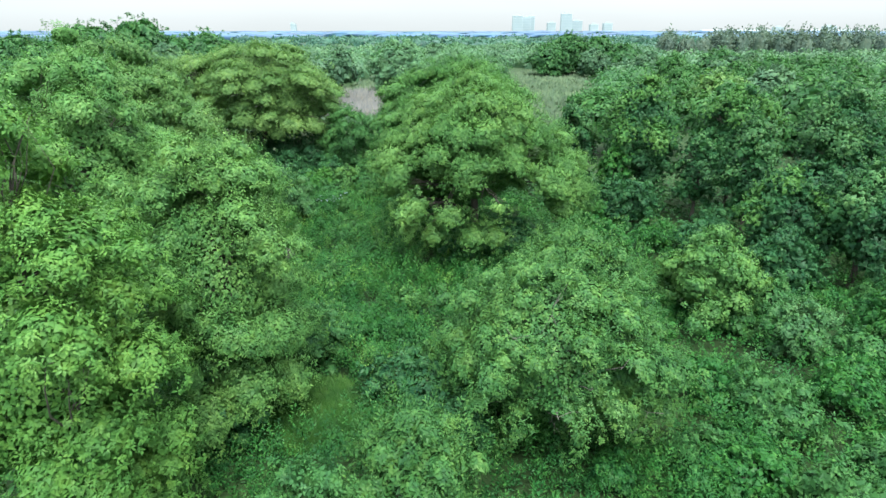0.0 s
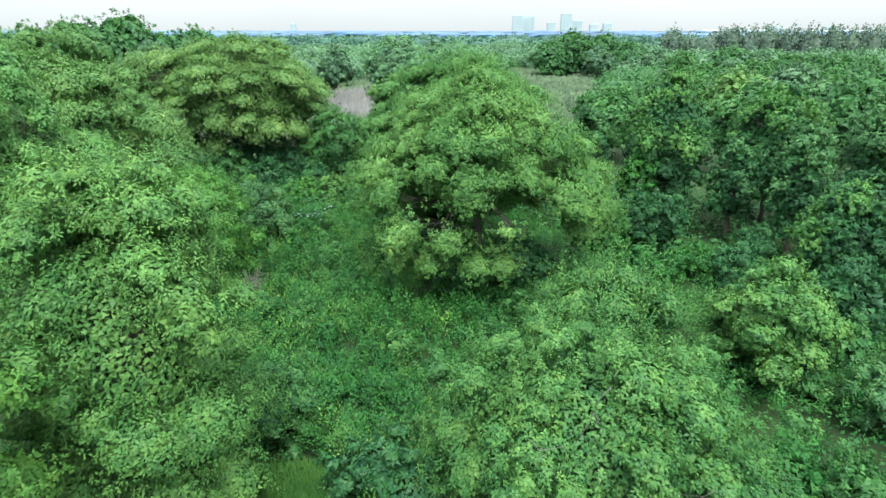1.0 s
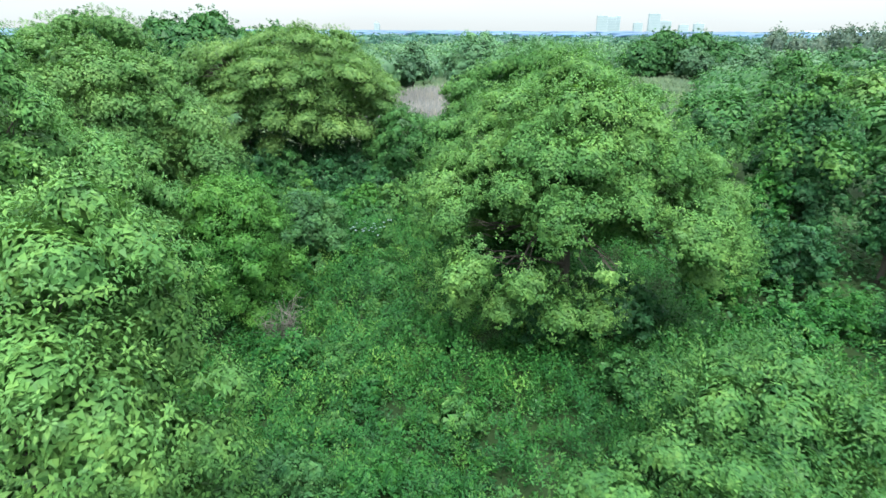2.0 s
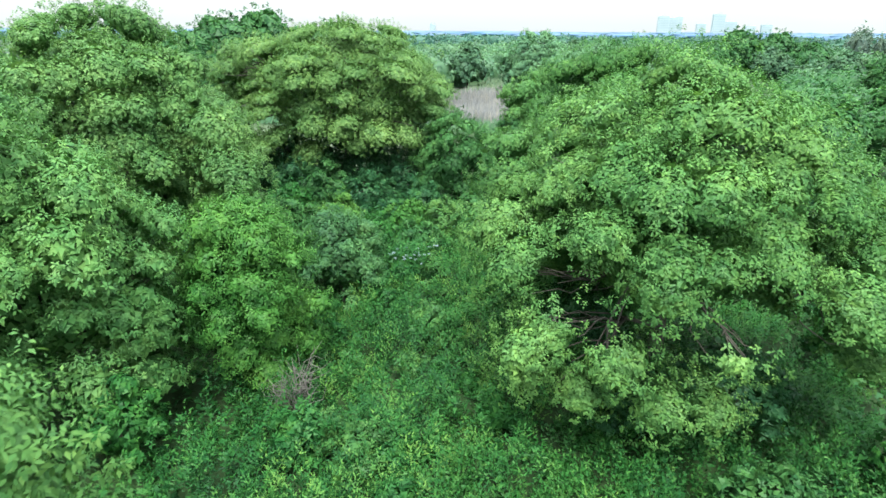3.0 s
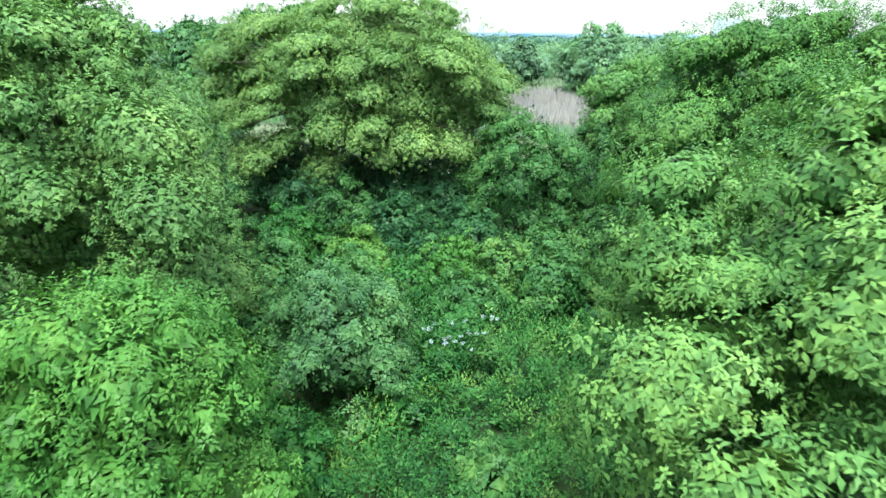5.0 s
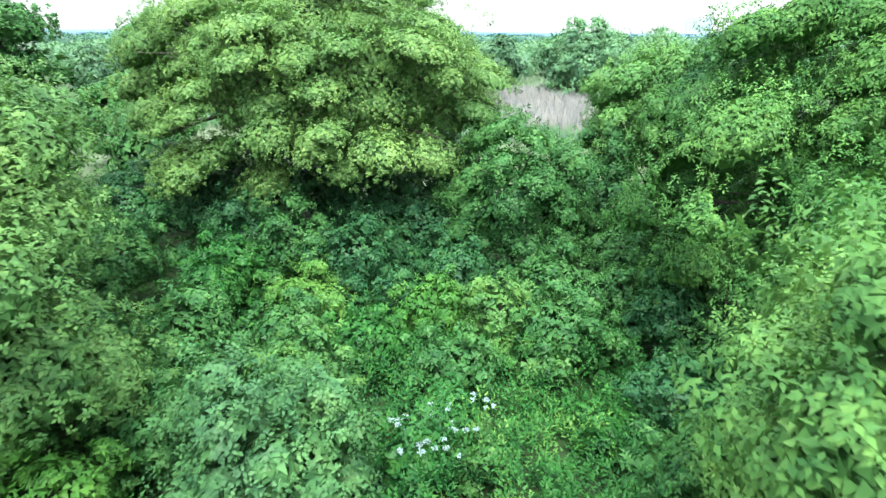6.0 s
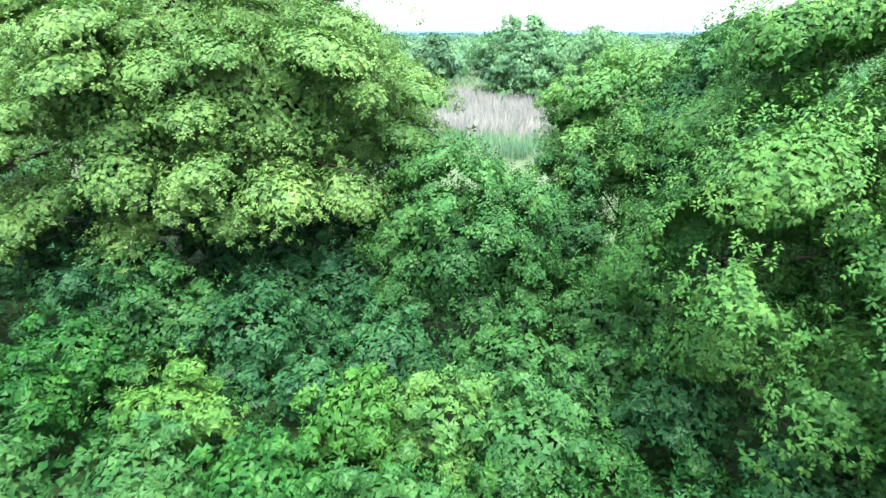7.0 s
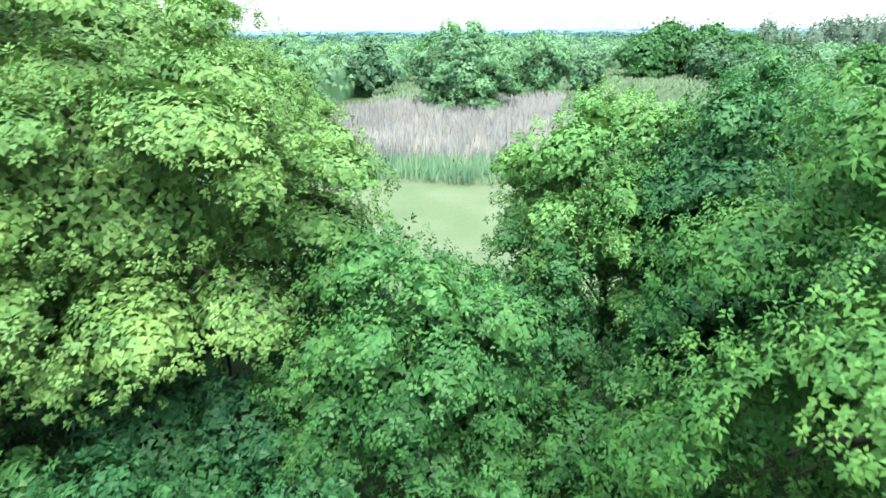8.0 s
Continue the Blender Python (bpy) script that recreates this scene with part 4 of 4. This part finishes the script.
# ---- undergrowth ----
def herbs(name, label, n, x0, x1, y0, y1, low, high, seed, mat, per=8, ln=0.085, wd=0.036, shoot=0.3, wave=1.1, lift=0.35, keep=None, stems=4):
    """Leafy weeds that crowd into hummocks: plants of several fanned upright stems, taller where they crowd, with hollows between."""
    r = np.random.default_rng(seed)
    x, y = r.uniform(x0, x1, n), r.uniform(y0, y1, n)
    if keep is not None:
        ok = keep(x, y)
        x, y = x[ok], y[ok]
    edge = np.minimum(np.minimum(x - x0, x1 - x), np.minimum(y - y0, y1 - y))
    flat = np.stack((x, y, np.zeros(len(x))), 1)
    hum = 0.45 + 0.40 * ripple(r, flat, wave * 1.8) + 0.38 * ripple(r, flat, wave * 0.7)
    ok = (edge > 0.8 + r.normal(0, 0.5, len(x))) & (hum + r.normal(0, 0.15, len(x)) > -0.25)
    x, y, hum = x[ok], y[ok], np.clip(hum[ok], 0.05, 1.3)
    tall = (low + (high - low) * hum) * r.uniform(0.55, 1.2, len(x))
    foot = np.stack((x, y, ground_height(x, y)), 1)
    p, axis = [], []
    for _ in range(stems):
        fan = unit(np.array([0, 0, 1.0]) + r.normal(0, 0.15, foot.shape) * np.array([1, 1, 0]))
        top = tall * r.uniform(0.6, 1.05, len(x))
        p.append(foot + fan * (top - 0.5 * shoot)[:, None])
        axis.append(unit(fan + r.normal(0, 0.12, foot.shape)))
    p, axis = np.concatenate(p), np.concatenate(axis)
    p[:, 2] = np.maximum(p[:, 2], 0.1)
    bits, face, j = shoot_leaves(r, p, axis, per, ln, wd, shoot, 0.05, 0.3, True, lift)
    v, t = bits
    spread_out = axis[j] * np.array([2.2, 2.2, 0.5])
    return tagged(new(name, raw_mesh(name, v, t, mat, normals=np.repeat(unit(face + spread_out), 3, axis=0))), label, "weeds", kind="stuff")


def not_grass(x, y):
    return ((x + 3.2) / 1.15) ** 2 + ((y - 12.3) / 1.35) ** 2 > 1


def carpet(name, label, n, x0, x1, y0, y1, h, seed, mat, ln, wd, keep=None):
    """Creeping vines: leaves laid over hummocks."""
    r = np.random.default_rng(seed)
    x, y = r.uniform(x0, x1, n), r.uniform(y0, y1, n)
    if keep is not None:
        ok = keep(x, y)
        x, y = x[ok], y[ok]
        n = len(x)
    edge = np.minimum(np.minimum(x - x0, x1 - x), np.minimum(y - y0, y1 - y))
    ok = edge > 1.6 + 1.2 * np.sin(x * 0.8 + y * 0.6) + r.normal(0, 0.7, n)
    x, y = x[ok], y[ok]
    n = len(x)
    hum = 0.5 + 0.3 * np.sin(x * 1.3 + 0.7 * np.sin(y)) * np.cos(y * 1.1) + 0.22 * np.sin(x * 2.9 + y * 2.1) + 0.15 * np.sin(x * 5.1 - y * 4.3)
    z = ground_height(x, y) + h * np.clip(hum, 0.05, 1.2) * r.uniform(0.6, 1.08, n)
    th = r.uniform(0, 2 * math.pi, n)
    along = np.stack((np.cos(th), np.sin(th), r.normal(-0.15, 0.35, n)), 1)
    face = np.array([0, 0, 1.0]) + r.normal(0, 0.38, (n, 3))
    size = r.uniform(0.65, 1.3, n)
    v, t = leaves(r, np.stack((x, y, z), 1), along, face, ln * size, wd * size)
    return tagged(new(name, raw_mesh(name, v, t, mat, normals=np.repeat(unit(face), 4, axis=0))), label, "weeds", kind="stuff")


def patchy(x, y):
    return (np.sin(x * 1.5 + 0.8 * np.sin(y * 0.9)) * np.cos(y * 1.2 + 0.5) + 0.5 * np.sin(x * 3.1 - y * 2.3) > 0.0) & not_grass(x, y)


herbs("weeds", "dense leafy green weeds covering the clearing", 6000, -9, 6.5, 8, 33.5, 0.25, 1.5, 501, LEAF_WEED, per=10, ln=0.085, wd=0.042, shoot=0.40, lift=0.45, stems=6, keep=not_grass)
herbs("broad_weeds", "broad-leaved bright weeds in patches", 800, -9, 1, 13, 34, 0.3, 0.9, 502, LEAF_VINE, per=7, ln=0.11, wd=0.07, shoot=0.2, lift=0.0, wave=1.6, keep=not_grass)
herbs("tall_herbs", "tall upright bright green herbs in loose patches", 1300, -7.8, 1.8, 10, 31, 0.5, 1.6, 508, LEAF_YOUNG, per=12, ln=0.085, wd=0.040, shoot=0.5, lift=0.6, keep=patchy)
herbs("dark_herbs", "low dark green herbs between lighter patches", 900, -7.8, 1.8, 10, 31, 0.2, 0.8, 509, LEAF_DEEP, per=8, ln=0.085, wd=0.04, keep=lambda x, y: ~patchy(x, y) & not_grass(x, y))
herbs("side_weeds", "leafy mid-green weeds crowding the thicket's edge", 3000, 3.5, 20, 3, 27, 0.3, 1.3, 510, LEAF_WEED, per=9, ln=0.085, wd=0.052, wave=1.5, lift=0.5, stems=4)
carpet("ground_vines", "creeping green vines over hummocky ground", 20000, -13, 6, 2, 35, 0.25, 506, LEAF_WEED, 0.10, 0.058, not_grass)
carpet("side_vines", "creeping green vines over the thicket floor", 26000, 2, 24, 2, 26, 0.6, 503, LEAF_WEED, 0.12, 0.075)
carpet("side_vines", "creeping green vines between the thicket trees", 17000, 3, 28, 22, 38, 0.8, 507, LEAF_DEEP, 0.22, 0.15)
carpet("shade_weeds", "low shaded weeds under the trees", 17000, -28, 7, 31, 48, 0.6, 504, LEAF_WEED, 0.20, 0.12, lambda x, y: (x > -8) | (y < 40))
carpet("shade_weeds", "low shaded weeds below the tall trees", 18000, -26, -7, 1, 35, 0.7, 505, LEAF_WEED, 0.2, 0.12)


# ---- weed and vine clumps ----
def clump_kind(name, label, r, h, mat, seed, group):
    return tree(name, label, 0, 0, h, r, r, 0.0, mat, CLUMP, boughs=7, seed=seed, single=True, wd=0.048, category="weeds", trunk_r=0.02, limbs=2, group=group, small=(0.34, 0.5))


def scatter(kinds, n, seed, x0, x1, y0, y1, keep, s0=0.7, s1=1.35):
    """Copies of the kinds, each turned and sized its own way; the first of each kind takes a place too."""
    r = np.random.default_rng(seed)
    spots = []
    while len(spots) < n:
        x, y = r.uniform(x0, x1), r.uniform(y0, y1)
        if keep(x, y):
            k = r.uniform(s0, s1)
            spots.append(Matrix.Translation((x, y, 0)) @ Matrix.Rotation(r.uniform(0, 6.28), 4, 'Z') @ Matrix.Diagonal((k, k, k * r.uniform(0.8, 1.25), 1)))
    for i, m in enumerate(spots[len(kinds):]):
        copy_thing(kinds[i % len(kinds)], m)
    for k, m in zip(kinds, spots):
        k.matrix_basis = m


VINE_KINDS = [clump_kind("vine_mound", "low mound of bright creeping vines", 0.9, 1.1, LEAF_MID, 801, "vine mounds"),
              clump_kind("vine_mound", "low mound of mid-green creeping vines", 1.0, 0.9, LEAF_WEED, 802, "vine mounds")]
scatter(VINE_KINDS, 28, 803, 3.6, 19, 4, 21, lambda x, y: x - y * 0.55 > -2.5 and x < 4 + y * 0.75)
WEED_KINDS = [clump_kind("weed_clump", "clump of tall leafy green weeds", 0.55, 1.0, LEAF_WEED, 811, "weed clumps"),
              clump_kind("weed_clump", "clump of bright broad-leaved weeds", 0.5, 0.8, LEAF_VINE, 812, "weed clumps"),
              clump_kind("weed_clump", "clump of pale feathery weeds", 0.6, 0.9, LEAF_FINE, 813, "weed clumps")]
scatter(WEED_KINDS, 32, 814, -9.5, 0.5, 12, 32, lambda x, y: abs(x + 2.2 + (y - 12) * 0.17) < 2.6 and not_grass(x, y))


# ---- dead bush and flowers ----
def dead_bush(x, y, size, seed):
    r = np.random.default_rng(seed)
    root = tagged(new("dead_bush"), "grey leafless tangle of dead twigs", "shrub")
    root.location = (x, y, 0)
    for _ in range(26):
        a = r.uniform(0, 6.28)
        tip = np.array([math.cos(a) * r.uniform(0.2, 0.8), math.sin(a) * r.uniform(0.2, 0.8), r.uniform(0.9, 2.0)]) * size
        way = bent(r, (r.normal(0, 0.1), r.normal(0, 0.1), 0), tip, 7, 0.35, 0.12)
        bits = [tube(way, np.linspace(0.016, 0.004, 7), 4)]
        for _ in range(7):
            k = int(r.integers(2, 6))
            w2 = bent(r, way[k], way[k] + r.normal(0, 0.35, 3) * size + np.array([0, 0, 0.1]), 4, 0.4)
            bits.append(tube(w2, np.linspace(0.007, 0.002, 4), 3))
        v, t = joined(bits)
        part_of("twig", raw_mesh("twig", v, t, BARK_GREY, True), root)


dead_bush(-6.25, 20.9, 0.85, 601)


def umbel(x, y, z, size, seed):
    """A flowering shoot: a stem with flat white heads of many petals."""
    r = np.random.default_rng(seed)
    root = tagged(new("flowering_plant"), "plant with flat white flower heads among weeds", "flower", "white flowers")
    root.location = (x, y, 0)
    for _ in range(3):
        c = np.array([r.normal(0, 0.14), r.normal(0, 0.14), z * r.uniform(0.85, 1.05)])
        sv, st = tube(bent(r, (0, 0, 0), c, 5, 0.1), np.linspace(0.008, 0.004, 5), 4)
        stem = part_of("stem", raw_mesh("stem", sv, st, LEAF_WEED, True), root)
        n = 22
        q = np.sqrt(r.uniform(0, 1, n)) * size
        th = r.uniform(0, 6.28, n)
        at = c + np.stack((np.cos(th) * q, np.sin(th) * q, 0.04 - q * q * 1.5 + r.normal(0, 0.012, n)), 1)
        v, t = leaves(r, at, r.normal(0, 1, (n, 3)) * np.array([1, 1, 0.2]), np.array([0, 0, 1.0]) + r.normal(0, 0.25, (n, 3)), np.full(n, 0.036), np.full(n, 0.028))
        part_of("flower_head", raw_mesh("flower_head", v, t, PETAL), stem)


rf = np.random.default_rng(12)
for i in range(13):
    umbel(-5.8 + rf.normal(0, 0.34), 28.9 + rf.normal(0, 0.6), 1.1 + rf.uniform(-0.2, 0.2), 0.045, 700 + i)


# ---- city on the horizon ----
def tower(x, y, w, d, h, seed):
    root = tagged(new("tower_block"), "pale hazy high-rise far off on the horizon", "building", "towers of the far city")
    root.location = (x, y, 0)
    bm = bmesh.new()
    bmesh.ops.create_cube(bm, size=1)
    for v in bm.verts:
        v.co = Vector((v.co.x * w, v.co.y * d, (v.co.z + 0.5) * h))
    bmesh.ops.bevel(bm, geom=bm.edges[:], offset=0.6, segments=1, affect='EDGES')
    me = bpy.data.meshes.new("wall")
    bm.to_mesh(me)
    bm.free()
    me.materials.append(HAZED_CONCRETE)
    wall = part_of("wall", me, root)
    floors = max(3, int(h / 7))
    band = bpy.data.meshes.new("window_band")
    bm = bmesh.new()
    bmesh.ops.create_cube(bm, size=1)
    for v in bm.verts:
        v.co = Vector((v.co.x * (w - 4), v.co.y * 0.8, v.co.z * 2.6))
    bm.to_mesh(band)
    bm.free()
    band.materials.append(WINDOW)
    for i in range(floors):
        b = part_of("window_band", band, wall)
        b.location = (0, -d / 2 - 0.2, (i + 0.6) * h / floors)
    bm = bmesh.new()
    bmesh.ops.create_cube(bm, size=1)
    for v in bm.verts:
        v.co = Vector((v.co.x * w * 0.4, v.co.y * d * 0.4, (v.co.z + 0.5) * 6 + h))
    me = bpy.data.meshes.new("roof_house")
    bm.to_mesh(me)
    bm.free()
    me.materials.append(HAZED_CONCRETE)
    part_of("roof_house", me, root)


CITY = 3000.0
for i, (px, w, h) in enumerate(((915, 48, 66), (933, 44, 60), (945, 34, 66), (975, 40, 34), (1005, 52, 76), (1028, 58, 44), (1050, 40, 26), (1080, 44, 32),
                                (508, 16, 32), (522, 14, 26), (1480, 60, 18), (1400, 50, 14))):
    tower((px - 784) / 1089 * CITY, CITY + (i % 3) * 60, w, 30, h + 8, i)


def shed(x, y, w, d, h):
    """A long low hall with a shallow gable roof."""
    root = tagged(new("long_shed"), "long low white shed far off on the plain", "building", "sheds on the plain")
    root.location = (x, y, 0)
    bm = bmesh.new()
    bmesh.ops.create_cube(bm, size=1)
    for v in bm.verts:
        v.co = Vector((v.co.x * w, v.co.y * d, (v.co.z + 0.5) * h))
    me = bpy.data.meshes.new("wall")
    bm.to_mesh(me)
    bm.free()
    me.materials.append(HAZED_CONCRETE)
    part_of("wall", me, root)
    bm = bmesh.new()
    ends = []
    for sx in (-0.52, 0.52):
        ends.append([bm.verts.new((sx * w, -0.55 * d, h + 0.1)), bm.verts.new((sx * w, 0.55 * d, h + 0.1)), bm.verts.new((sx * w, 0, h + 3.5))])
    a, b = ends
    bm.faces.new(a)
    bm.faces.new(b[::-1])
    for i in range(3):
        j = (i + 1) % 3
        bm.faces.new((a[i], b[i], b[j], a[j]))
    bmesh.ops.recalc_face_normals(bm, faces=bm.faces[:])
    me = bpy.data.meshes.new("roof")
    bm.to_mesh(me)
    bm.free()
    me.materials.append(HAZED_CONCRETE)
    part_of("roof", me, root)


for x, w in ((900, 120), (1010, 90), (1290, 200), (1560, 110)):
    shed(x, 2000, w, 40, 6)
